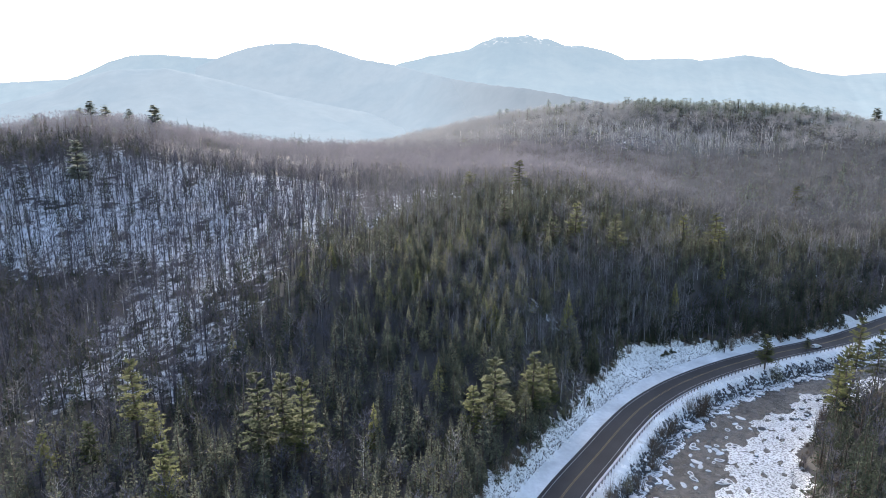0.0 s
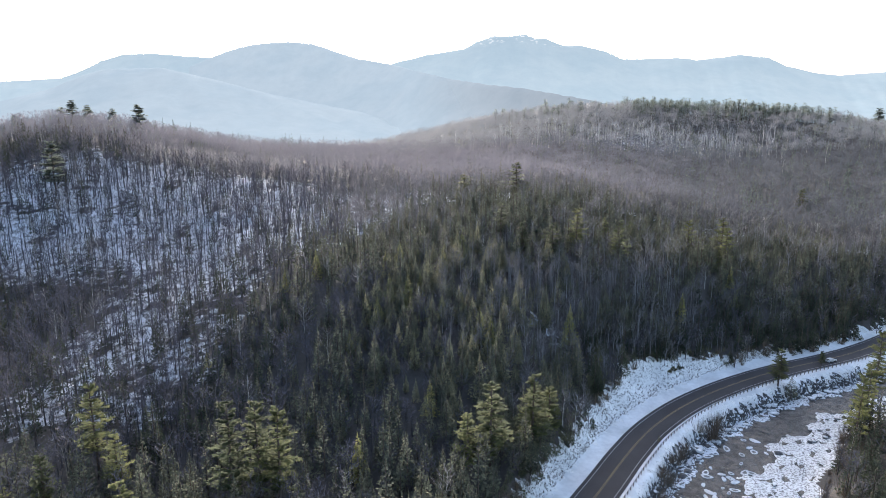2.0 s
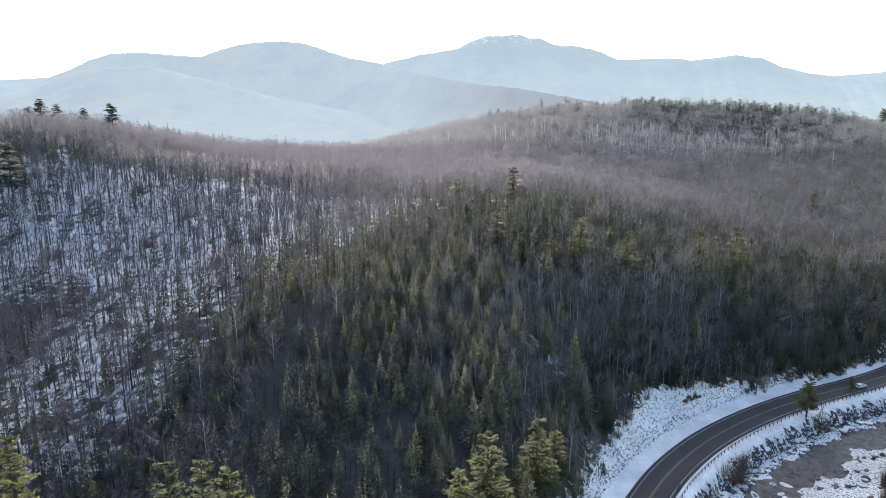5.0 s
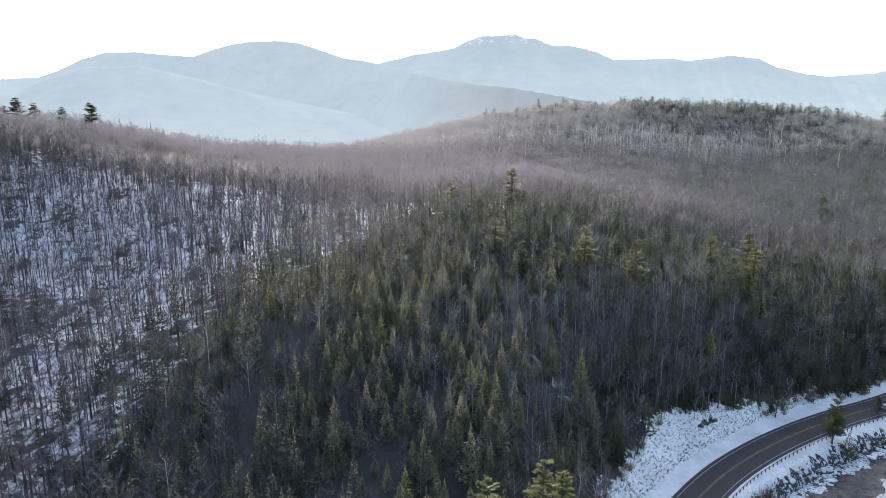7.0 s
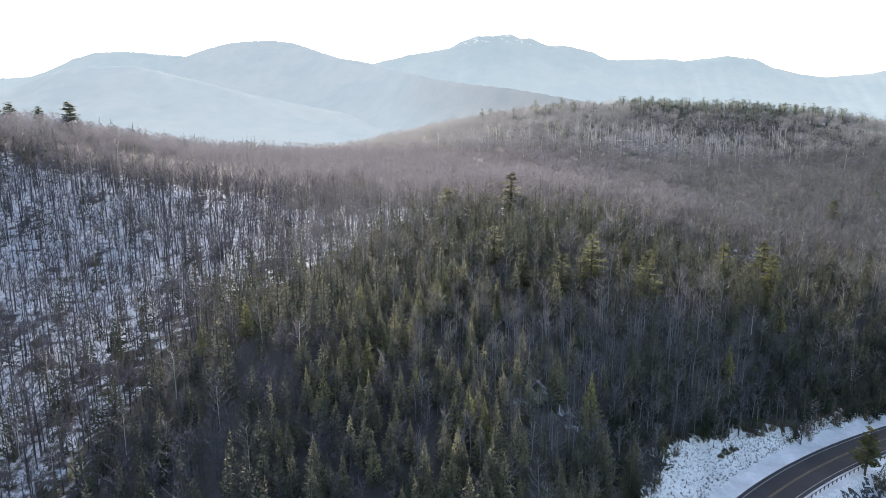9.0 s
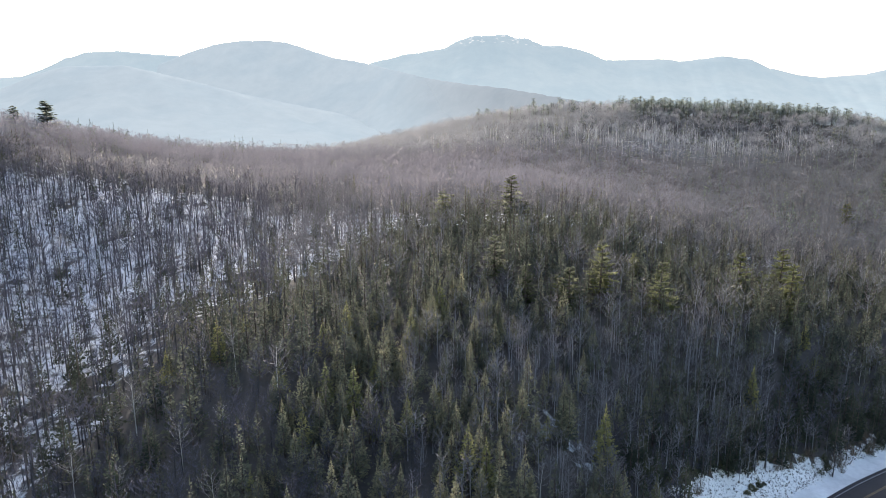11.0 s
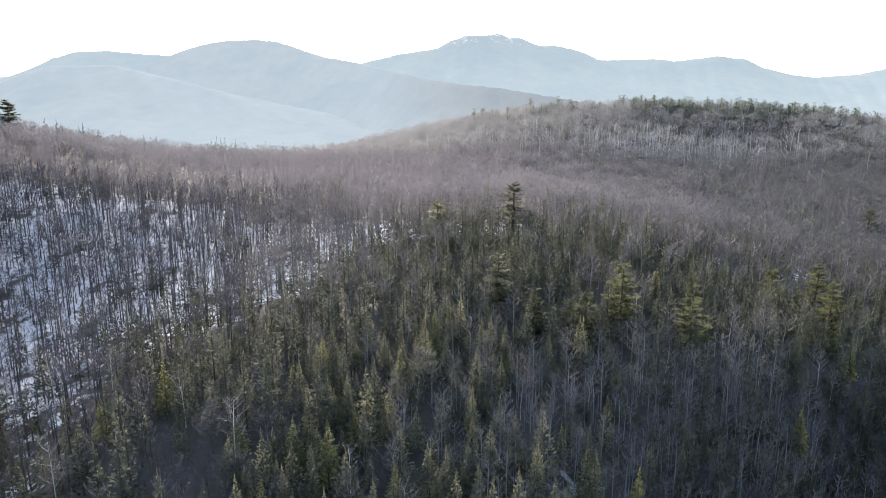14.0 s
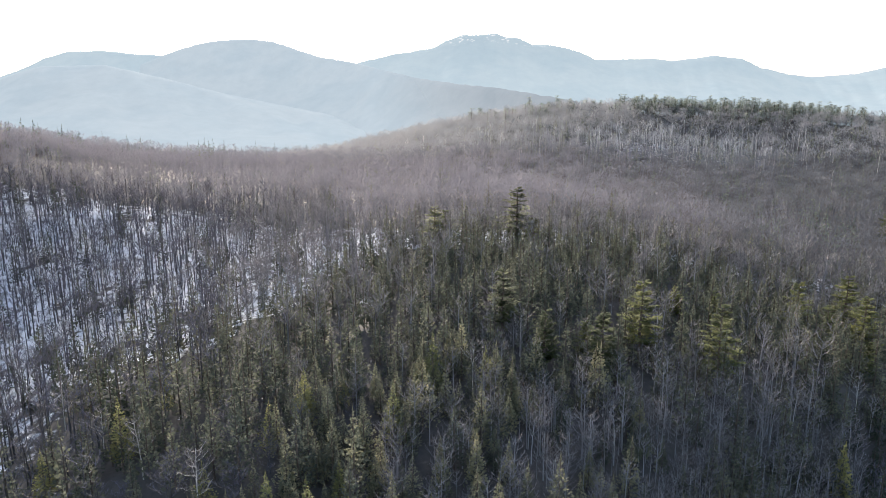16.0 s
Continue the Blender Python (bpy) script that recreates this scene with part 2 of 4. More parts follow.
FAR_HILLS = [(-300, 480, 140, 34.7), (-300, 660, 140, 5.5), (-100, 480, 140, 29.6), (-100, 660, 140, -7.3), (100, 480, 140, 9.1), (100, 660, 140, 19),
             (320, 480, 140, 16.4), (320, 660, 140, 62.3), (120, 680, 120, 28.8), (360, 640, 130, 1.7), (260, 560, 80, -26.8), (-15, 740, 80, 18.1),
             (230, 700, 80, -0.2), (460, 560, 120, 9.3)]
RIDGE = ((148, 208, 267, 321, 370, 412, 470), (682, 678, 669, 656, 637, 614, 585))  # the crest of the far hill, x and y
ROAD = [(-52, -40), (-30, 10), (-3, 62), (15, 95), (30, 120.3), (42.8, 139), (51.8, 152), (61.5, 164.3), (74.6, 177), (89, 187.7), (104.8, 197.2),
        (120.5, 205), (135, 211.2), (149, 217.9), (163.5, 226.3), (195, 246), (240, 268), (320, 292), (430, 310)]


def spline(points, steps):
    """A smooth line through points of the plan."""
    p = np.array([2 * np.array(points[0]) - points[1], *points, 2 * np.array(points[-1]) - points[-2]], float)
    out = []
    for i in range(1, len(p) - 2):
        for t in np.arange(steps) / steps:
            out.append(0.5 * (2 * p[i] + (p[i + 1] - p[i - 1]) * t + (2 * p[i - 1] - 5 * p[i] + 4 * p[i + 1] - p[i + 2]) * t * t
                              + (3 * p[i] - p[i - 1] - 3 * p[i + 1] + p[i + 2]) * t ** 3))
    out.append(p[-2])
    return np.array(out)


LINE = spline(ROAD, 12)
STEP = np.linalg.norm(np.diff(LINE, axis=0), axis=1)
ALONG = np.concatenate([[0], np.cumsum(STEP)])
EVEN = np.arange(0, ALONG[-1], 2.0)
LINE = np.stack([np.interp(EVEN, ALONG, LINE[:, k]) for k in (0, 1)], 1)
TANGENT = np.gradient(LINE, axis=0)
TANGENT /= np.linalg.norm(TANGENT, axis=1)[:, None]
SIDE = np.stack([TANGENT[:, 1], -TANGENT[:, 0]], 1)  # to the river


def from_road(xy):
    """For points of the plan: how far along the road and how far to its river side."""
    xy = np.asarray(xy, float)
    s, u = np.empty(len(xy)), np.empty(len(xy))
    for i in range(0, len(xy), 4000):
        d = xy[i:i + 4000, None] - LINE[None]
        k = (d ** 2).sum(2).argmin(1)
        near = d[np.arange(len(k)), k]
        s[i:i + 4000], u[i:i + 4000] = (near * SIDE[k]).sum(1), EVEN[k]
        far = np.hypot(near[:, 0], near[:, 1])
        s[i:i + 4000] = np.where(far > 60, np.sign((near * SIDE[k]).sum(1)) * far, s[i:i + 4000])
    return u, s


U_OF = lambda x, y: from_road([(x, y)])[0][0]  # noqa: E731
U_LOW, U_BEND, U_UP = U_OF(30, 120), U_OF(84, 184), U_OF(135, 211)


def smooth(a, b, x):
    t = np.clip((x - a) / (b - a), 0, 1)
    return t * t * (3 - 2 * t)


def waves(x, y, size, seed):
    """Cheap smooth unevenness between -1 and 1."""
    r = np.random.RandomState(seed)
    out = 0
    for k in range(5):
        a, f, p = r.uniform(0, 6.28), (1 + 0.7 * k) / size, r.uniform(0, 6.28, 2)
        out = out + np.sin((x * math.cos(a) + y * math.sin(a)) * f * 6.28 + p[0]) * np.sin((y * math.cos(a) - x * math.sin(a)) * f * 5.1 + p[1]) / (1 + k * 0.6)
    return out / 2.2


def bar_edges(u):
    """The snowy bar in the river: its near edge, and the far bank, from the road."""
    t = smooth(U_LOW, U_UP, u)
    return 26.5 - 7 * t + 2.0 * np.sin(u * 0.21) + 1.2 * np.sin(u * 0.53), 48 - 20 * t + 1.5 * np.sin(u * 0.17)


def bank_width(u):
    return 13.3 + 6.2 * np.exp(-((u - U_BEND + 9) / 21) ** 2) - 2.4 * smooth(U_BEND + 2, U_BEND + 34, u) - 2.2 * smooth(U_BEND + 34, U_UP + 10, u) + 0.8 * np.sin(u * 0.23) + 0.7 * np.sin(u * 0.51)


def height(x, y):
    x, y = np.asarray(x, float), np.asarray(y, float)
    g = np.zeros_like(x)
    for hx, hy, w, h in HILLS + FAR_HILLS:
        g += h * np.exp(-((x - hx) ** 2 + (y - hy) ** 2) / (2 * w * w))
    g += 0.6 * waves(x, y, 22, 3) + 1.5 * waves(x, y, 90, 4)
    u, s = from_road(np.stack([x.ravel(), y.ravel()], 1))
    u, s = u.reshape(x.shape), s.reshape(x.shape)
    left = 5.4 * smooth(7.5, bank_width(u) + 2, -s) * (1 - 0.5 * smooth(U_BEND, U_UP, u)) + 0.25 * smooth(5, 8, -s)
    hill = left + (np.maximum(g, 1) - left) * smooth(14, 44, -s)
    near, far = bar_edges(u)
    right = -0.5 * smooth(5, 7, s) - 5.1 * smooth(7.0, 11.0, s)
    right += (0.75 + 0.3 * waves(x, y, 7, 8)) * smooth(near - 0.7, near + 1.2, s)
    right += 2.6 * smooth(far - 2, far + 8, s) + (np.maximum(g, 0) + 2.6) * smooth(far + 10, far + 90, s)
    z = np.where(s < 0, hill, right)
    return np.where(np.abs(s) < 5, -0.12, z)


def graded(ranges):
    out = []
    for a, b, d in ranges:
        out += list(np.arange(a, b - 1e-6, d))
    return np.array(out + [ranges[-1][1]])


def build_ground():
    xs = graded([(-4000, -1000, 500), (-1000, -300, 70), (-300, -110, 6), (-110, 0, 2), (0, 180, 1.25), (180, 320, 3), (320, 900, 30), (900, 4000, 500)])
    ys = graded([(-3000, -300, 450), (-300, -60, 25), (-60, 100, 2.5), (100, 235, 1.25), (235, 340, 2.5), (340, 1000, 10), (1000, 1500, 60), (1500, 4500, 300)])
    X, Y = np.meshgrid(xs, ys)
    Z = height(X, Y)
    n, m = X.shape
    i = (np.arange(n - 1)[:, None] * m + np.arange(m - 1)[None]).ravel()
    faces = np.stack([i, i + 1, i + 1 + m, i + m], 1)
    cx, cy = (X[:-1, :-1] + X[1:, 1:]).ravel() / 2, (Y[:-1, :-1] + Y[1:, 1:]).ravel() / 2
    u, s = from_road(np.stack([cx, cy], 1))
    s = s + np.random.RandomState(9).uniform(-0.8, 0.8, len(s))
    near, far = bar_edges(u)
    edge = bank_width(u) + 1.5 * waves(cx, cy, 6, 5)
    index = np.where((s < -8.6 + 0.7 * waves(cx, cy, 5, 7)) & (s > -edge), 1, 0)
    index = np.where((s > 7) & (s < 8.4), 1, index)
    index = np.where((s >= 8.4) & (s < 12), 4, index)
    index = np.where((s >= -8.6 + 0.7 * waves(cx, cy, 5, 7)) & (s <= 7), 3, index)
    index = np.where((s >= 12) & (s < far), 2, index)
    me = mesh_of("ground", np.stack([X, Y, Z], 2).reshape(-1, 3), faces, [FLOOR, SNOW, ICE, CLEAN_SNOW, SHINGLE], index, True)
    vu, vs = from_road(np.stack([X.ravel(), Y.ravel()], 1))
    x, y = X.ravel(), Y.ravel()
    dense = np.maximum(smooth(0.25, 0.5, evergreen_share(x, y) + 0.1 * waves(x, y, 9, 6)), thicket(x, y))
    dense = np.maximum(dense, ((vs > bar_edges(vu)[1]) & (vs < 150)) * 0.9)
    cover = 0.66 + 0.09 * smooth(190, 265, y) - 0.50 * dense - 0.10 * smooth(0.08, 0.25, evergreen_share(x, y)) * (1 - dense)
    far_off = smooth(0, 34, y - np.interp(x, (-70, 15), (338, 300)) + 12 * waves(x, y, 40, 2))
    cover = cover + 0.35 * np.exp(-(((x - 36) / 10) ** 2 + ((y - 190) / 6) ** 2))
    cover = cover * (1 - far_off) + (0.22 + 0.28 * clearing(x, y) + 0.06 * waves(x, y, 35, 8)) * far_off
    me.attributes.new("snow_cover", "FLOAT", "POINT").data.foreach_set("value", cover.astype(np.float32))
    tagged(new("ground", me), "snow-covered wooded hillside with brown leaf litter showing through", "ground", kind="structure")


def thicket(x, y):
    """Where the bare woods stand close over leaf litter, with little snow: 0 to 1."""
    w = waves(x, y, 26, 33)
    top = np.interp(x, (-60, 10), (230, 272))
    mid = smooth(-62, -44, x + 6 * w) * smooth(0, 22, top - y - 8 * w)
    west = smooth(-98, -116, x + 8 * w) * smooth(250, 215, y + 12 * w)
    low = smooth(152, 138, y + 6 * w) * smooth(55, 95, y + 6 * w)
    spots = smooth(0.35, 0.6, waves(x, y, 42, 34))
    return np.maximum.reduce([mid, west, low, 0.6 * spots])


def clearing(x, y):
    """A snowy opening high on the far slope."""
    return np.exp(-(((x - 190) / 95) ** 2 + ((y - 548) / 34) ** 2))


def hollow(x, y):
    """The hollow above the bend, grown over with bare hardwoods."""
    return np.exp(-(((x - 55) / 42) ** 4 + ((y - 200 - 0.25 * (x - 55)) / 22) ** 4))


def evergreen_share(x, y):
    """How much of the wood is conifer, over the plan."""
    w = waves(x, y, 38, 21) + 0.5 * waves(x, y, 15, 22)
    edge = np.interp(y, (100, 130, 190, 215, 240, 265, 290, 330), (-45, -40, -48, -42, -30, -14, 4, 24))
    nose = smooth(-50, 62, x - edge + 14 * w) * smooth(325, 268, y - 0.05 * (x - 60) + 14 * w)
    low = np.exp(-(((x + 60) / 55) ** 2 + ((y - 122) / 30) ** 2))
    s = 0.08 + (0.66 - 0.2 * smooth(10, 45, x) + (0.18 + 0.14 * smooth(10, 45, x)) * smooth(200, 240, y)) * nose + 0.55 * low + 0.34 * w * (nose + low + 0.25)
    s = s + 0.42 * smooth(0.25, 0.7, waves(x, y, 27, 44)) * smooth(-45, -70, x) * smooth(140, 160, y) * smooth(330, 290, y)
    s = np.where(x - 0.75 * (y - 125) > 78, 0.62 + 0.3 * w, s)
    s = np.maximum(s, 0.8 * np.exp(-(((x - 28) / 40) ** 2 + ((y - 274) / 22) ** 2)))
    s = np.maximum(s, 0.22 * thicket(x, y) * (y < 320))
    s = np.maximum(s, (0.30 + 0.34 * w) * smooth(120, 180, x) * smooth(320, 345, y) * smooth(520, 440, y))
    s = np.where((y > 300) & (x > 60), np.maximum(s, 0.17 + 0.19 * w), s)
    crest = np.exp(-((y - 470 - 0.75 * (x + 147)) / 13) ** 2) * smooth(-175, -140, x) * (x < -8)
    u, q = from_road(np.stack([x.ravel(), y.ravel()], 1))
    q = q.reshape(x.shape)
    verge = smooth(-58, -30, q) * (q < 0) * smooth(45, 75, x)
    s = np.maximum(s, 0.2 * verge + 0.25 * w * verge)
    s = s * (1 - 0.45 * hollow(x, y))
    top = smooth(-40, -26, y - np.interp(x, *RIDGE) + 8 * waves(x, y, 50, 23)) * (0.12 * smooth(60, 120, x) + 1.0 * smooth(190, 215, x) * smooth(385, 355, x) * smooth(-0.75, 0.0, waves(x, y, 20, 71)))
    knoll = np.exp(-(((x + 215) / 50) ** 2 + ((y - 345) / 40) ** 2))
    return np.clip(np.maximum.reduce([s, 0.9 * crest, 0.92 * top, 0.45 * knoll]), 0, 0.92)


build_ground()


def strip(name, u0, u1, s0, s1, z, mat, parent=None, label="", crown=0.0):
    """A band along the road."""
    k = np.where((EVEN >= u0) & (EVEN <= u1))[0]
    cols = np.linspace(s0, s1, 5 if s1 - s0 > 2 else 2)
    v = np.array([(*(LINE[i] + SIDE[i] * s), z - crown * s * s) for i in k for s in cols])
    c = len(cols)
    f = np.array([(a * c + b, a * c + b + 1, (a + 1) * c + b + 1, (a + 1) * c + b) for a in range(len(k) - 1) for b in range(c - 1)])[:, ::-1]
    return part(name, mesh_of(name, v, f, [mat]), parent, label)


road = tagged(strip("road", 0, 1e9, -4.45, 4.45, 0.04, ASPHALT, None, crown=0.002), "two-lane grey asphalt road curving along the river", "road", kind="structure")
for name, s, w, mat, text in (("centre_line", -0.16, 0.12, YELLOW, "faded yellow line"), ("centre_line", 0.16, 0.12, YELLOW, "faded yellow line"),
                              ("edge_line", -3.55, 0.14, WHITE_LINE, "worn white edge line"), ("edge_line", 3.55, 0.14, WHITE_LINE, "worn white edge line")):
    strip(name, 0, 1e9, s - w / 2, s + w / 2, 0.05, mat, road, text, 0.002)


def build_water():
    v, f = [], []
    for i in range(len(EVEN)):
        for s in (8.0, 60.0):
            if s > 20:
                s = min(s, bar_edges(EVEN[i])[1] + 4)
            v.append((*(LINE[i] + SIDE[i] * s), -4.95))
    for i in range(len(EVEN) - 1):
        f.append((2 * i, 2 * i + 2, 2 * i + 3, 2 * i + 1))
    tagged(new("water", mesh_of("water", v, np.array(f)[:, ::-1], [WATER])), "dark shallow river, rippled and partly frozen", "river", kind="structure")


build_water()


def build_ice_shelf():
    """Snow-covered ice along the near edge of the river, with a lobed outline."""
    v, f, n = [], [], 0
    for u in np.arange(U_LOW - 30, U_UP + 40, 0.7):
        i = min(u / 2.0, len(LINE) - 2)
        k = int(i)
        p = LINE[k] + (LINE[k + 1] - LINE[k]) * (i - k)
        out = 13.1 + 0.9 * math.sin(u * 0.37) + 0.7 * math.sin(u * 0.83 + 1) + 0.5 * math.sin(u * 1.9)
        for s, z in ((10.4, -4.75), (out - 0.25, -4.80), (out, -4.88), (out - 0.05, -5.2)):
            v.append((p[0] + SIDE[k][0] * s, p[1] + SIDE[k][1] * s, z))
        if n:
            f += [((n - 1) * 4 + j, (n - 1) * 4 + j + 1, n * 4 + j + 1, n * 4 + j) for j in range(3)]
        n += 1
    tagged(new("ice_shelf", mesh_of("ice_shelf", v, np.array(f), [SHINGLE_ICE])), "white snow-covered ice shelf along the river's edge", "ice", kind="structure")


build_ice_shelf()

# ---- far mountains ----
# base and glow colours carry the haze of each distance
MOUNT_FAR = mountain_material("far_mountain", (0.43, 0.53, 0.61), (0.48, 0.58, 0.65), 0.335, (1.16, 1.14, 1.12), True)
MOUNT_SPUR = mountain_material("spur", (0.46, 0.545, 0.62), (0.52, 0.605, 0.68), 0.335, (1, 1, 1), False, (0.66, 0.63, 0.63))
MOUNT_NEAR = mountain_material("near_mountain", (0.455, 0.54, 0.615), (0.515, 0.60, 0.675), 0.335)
PEAKS = [(-429, 182), (-287, 239), (-188, 286), (-54, 319), (109, 344), (154, 370), (223, 394), (281, 392), (350, 401), (396, 385), (431, 387),
         (501, 358), (570, 358), (640, 345), (687, 332), (758, 303), (851, 305), (990, 309), (1060, 300), (1175, 313), (1244, 322), (1302, 313),
         (1351, 311), (1434, 275), (1553, 250), (1648, 239), (1728, 245), (1832, 252), (1945, 276), (2174, 292), (2601, 246)]
WEST = [(-2448, 170), (-1991, 198), (-1764, 209), (-1492, 224), (-1422, 246), (-1327, 288), (-1235, 314), (-1112, 318), (-1012, 308), (-896, 301),
        (-678, 288), (-412, 222)]
DOME = [(-1500, 2500, 5), (-1250, 2500, 95), (-1047, 2500, 197), (-944, 2500, 259), (-862, 2500, 292), (-822, 2500, 307), (-734, 2500, 333), (-648, 2500, 346), (-562, 2500, 350),
        (-473, 2480, 341), (-381, 2430, 310), (-288, 2350, 277), (-160, 2250, 250), (-58, 2050, 213), (28, 1850, 181), (122, 1700, 140), (230, 1600, 60)]
SPUR = [(-330, 2200, 110), (-210, 2250, 215), (-158, 2240, 249), (-58, 2050, 213), (28, 1850, 181), (122, 1600, 153), (187, 1450, 139), (238, 1250, 118),
        (285, 1150, 103), (340, 1100, 88), (420, 1080, 60)]
SHOULDER = [(-2100, 20), (-1634, 90), (-1298, 114), (-1126, 154), (-1023, 193), (-955, 211), (-791, 214), (-662, 185), (-467, 137), (-220, 88), (-60, 45), (90, -10)]


def mountain(label, crest, reach, mat, seed):
    """A ridge with its crest along points x, y, z, falling away to both sides."""
    crest = np.array(crest, float)
    d = np.concatenate([[0], np.cumsum(np.hypot(np.diff(crest[:, 0]), np.diff(crest[:, 1])))])
    t = np.arange(0, d[-1], 8.0)
    line = np.stack([np.interp(t, d, crest[:, k]) for k in range(3)], 1)
    r = np.random.RandomState(seed)
    trees = np.convolve(r.uniform(-1, 1, len(t)), np.ones(3) / 3, "same") * 1.6
    rows = [(-0.12, 0.85), (-0.03, 0.985), (0, 1), (0.03, 0.97), (0.1, 0.88), (0.2, 0.74), (0.32, 0.58), (0.46, 0.42), (0.62, 0.26), (0.8, 0.12), (1, 0.0)]
    v = []
    for back, h in rows:
        wob = waves(line[:, 0], np.full(len(t), back * reach), 260, seed) * 22 * min(1, abs(back) * 6)
        v.append(np.stack([line[:, 0] * (1 - 0.25 * back), line[:, 1] - reach * back, np.where(h > 0, line[:, 2] * h + wob * h + trees * (abs(back) < 0.02), -30)], 1))
    v, m = np.concatenate(v), len(t)
    i = (np.arange(len(rows) - 1)[:, None] * m + np.arange(m - 1)[None]).ravel()
    f = np.stack([i, i + m, i + m + 1, i + 1], 1)
    tagged(new("backdrop", mesh_of("backdrop", v, f, [mat], None, True)), label, "mountain", kind="structure")


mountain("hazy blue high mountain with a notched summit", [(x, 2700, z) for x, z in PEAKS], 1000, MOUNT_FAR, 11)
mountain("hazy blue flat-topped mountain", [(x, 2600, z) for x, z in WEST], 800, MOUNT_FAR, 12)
mountain("rounded wooded mountain painted pale with haze, running down into a long ridge", DOME, 620, MOUNT_SPUR, 13)
mountain("grey wooded spur coming down from the rounded mountain, its haze painted in", SPUR, 420, MOUNT_SPUR, 15)
mountain("wooded foothill painted pale with haze", [(x, 1900, z) for x, z in SHOULDER], 700, MOUNT_NEAR, 14)


# ---- trees ----
def spruce(r, h, count, width, size):
    """A spruce or fir: a dense, uneven, pointed body of small sprays that stand out and up, on a tapered stem."""
    stem, crown = Tris(), Tris()
    stem.tube([(0, 0, -0.6), (0.003 * h, 0, h * 0.5), (0, 0, h * 0.97)], [0.014 * h, 0.008 * h, 0.002 * h], 4)
    ph, lobes = r.uniform(0, 6.28), r.choice((2, 3, 4))

    def reach(f, a):
        return h * width * (1 - f) ** 0.95 * (1.0 if f > 0.1 else 0.8) * (1 + 0.2 * math.sin(lobes * a + ph + f * 9))

    for k in range(count):
        f = 1 - max(0.0, 1 - (k + r.random()) / count) ** 0.62
        z = h * (0.10 + 0.86 * f)
        a = r.uniform(0, 6.283)
        q = reach(f, a) * r.uniform(0.3, 1.0) + 0.05
        n = size * r.uniform(0.6, 1.25) * (1.1 - 0.5 * f)
        w, out, rise = n * r.uniform(0.2, 0.34), n * r.uniform(0.5, 0.95), n * r.uniform(-0.25, 0.6)
        b, lean = a + r.uniform(-0.7, 0.7), r.uniform(0, 3.14)
        root = (math.cos(a) * (q - out * 0.5), math.sin(a) * (q - out * 0.5), z - rise * 0.4)
        tip = (root[0] + math.cos(b) * out, root[1] + math.sin(b) * out, z + rise * 0.6)
        wx, wy, wz = -math.sin(b) * w * math.cos(lean), math.cos(b) * w * math.cos(lean), w * math.sin(lean)
        mid = [root[i] * 0.45 + tip[i] * 0.55 for i in range(3)]
        crown.kite(root, (mid[0] + wx, mid[1] + wy, mid[2] + wz), (mid[0] - wx, mid[1] - wy, mid[2] - wz), tip)
    for k in range(3):
        a = k * 2.1 + ph
        crown.tri((0, 0, h * 1.05), (0.12 * math.cos(a), 0.12 * math.sin(a), h * 0.93), (0.12 * math.cos(a + 1.2), 0.12 * math.sin(a + 1.2), h * 0.94))
    return stem, crown


def pine(r, h, whorls, tufts, blades, reach=0.235, full=1.0):
    """A white pine: tiers of long level limbs that carry flat sprays of needles, with gaps between the tiers."""
    stem, crown = Tris(), Tris()
    stem.tube([(0, 0, -0.6), (0.15, 0.1, h * 0.4), (0.1, -0.1, h * 0.75), (0, 0, h * 0.98)], [0.018 * h, 0.014 * h, 0.008 * h, 0.002 * h], 5)
    for k in range(whorls):
        f = k / whorls
        level = h * (0.27 + 0.70 * f)
        shape = (1 - f) ** 0.7 * (0.7 if f < 0.1 else 1)
        for i in range(5):
            z = level + r.uniform(-0.06, 0.06) * h
            q = h * reach * shape * r.uniform(0.45, 1.2) + 0.5
            a = 6.283 * (i + r.uniform(-0.35, 0.35)) / 5 + k
            c, s = math.cos(a), math.sin(a)
            rise = q * (0.02 + 0.55 * f * f)
            stem.tri((0, 0.06, z), (0, -0.06, z - 0.1), (c * q * 0.9, s * q * 0.9, z + rise * 0.9))
            for j in range(tufts):
                e = 0.16 + 0.84 * (j + r.uniform(0, 0.9)) / tufts
                side = r.uniform(-0.30, 0.30) * q * (1.2 - 0.6 * e)
                p = Vector((c * q * e - s * side, s * q * e + c * side, z + rise * e ** 1.4 + r.uniform(-0.1, 0.12) - 0.04 * q * e))
                size = full * (0.30 + 0.024 * h * r.uniform(0.6, 1.0)) * (1.1 - 0.3 * f)
                for _ in range(blades):
                    t = a + r.uniform(-1.1, 1.1)
                    g = Vector((math.cos(t), math.sin(t), r.uniform(-0.05, 0.45))) * size * r.uniform(0.7, 1.3)
                    o = Vector((-math.sin(t), math.cos(t), r.uniform(-0.2, 0.2))) * size * 0.26
                    mid = p + g * 0.45
                    crown.kite(tuple(p), tuple(mid + o), tuple(mid - o), tuple(p + g))
    return stem, crown


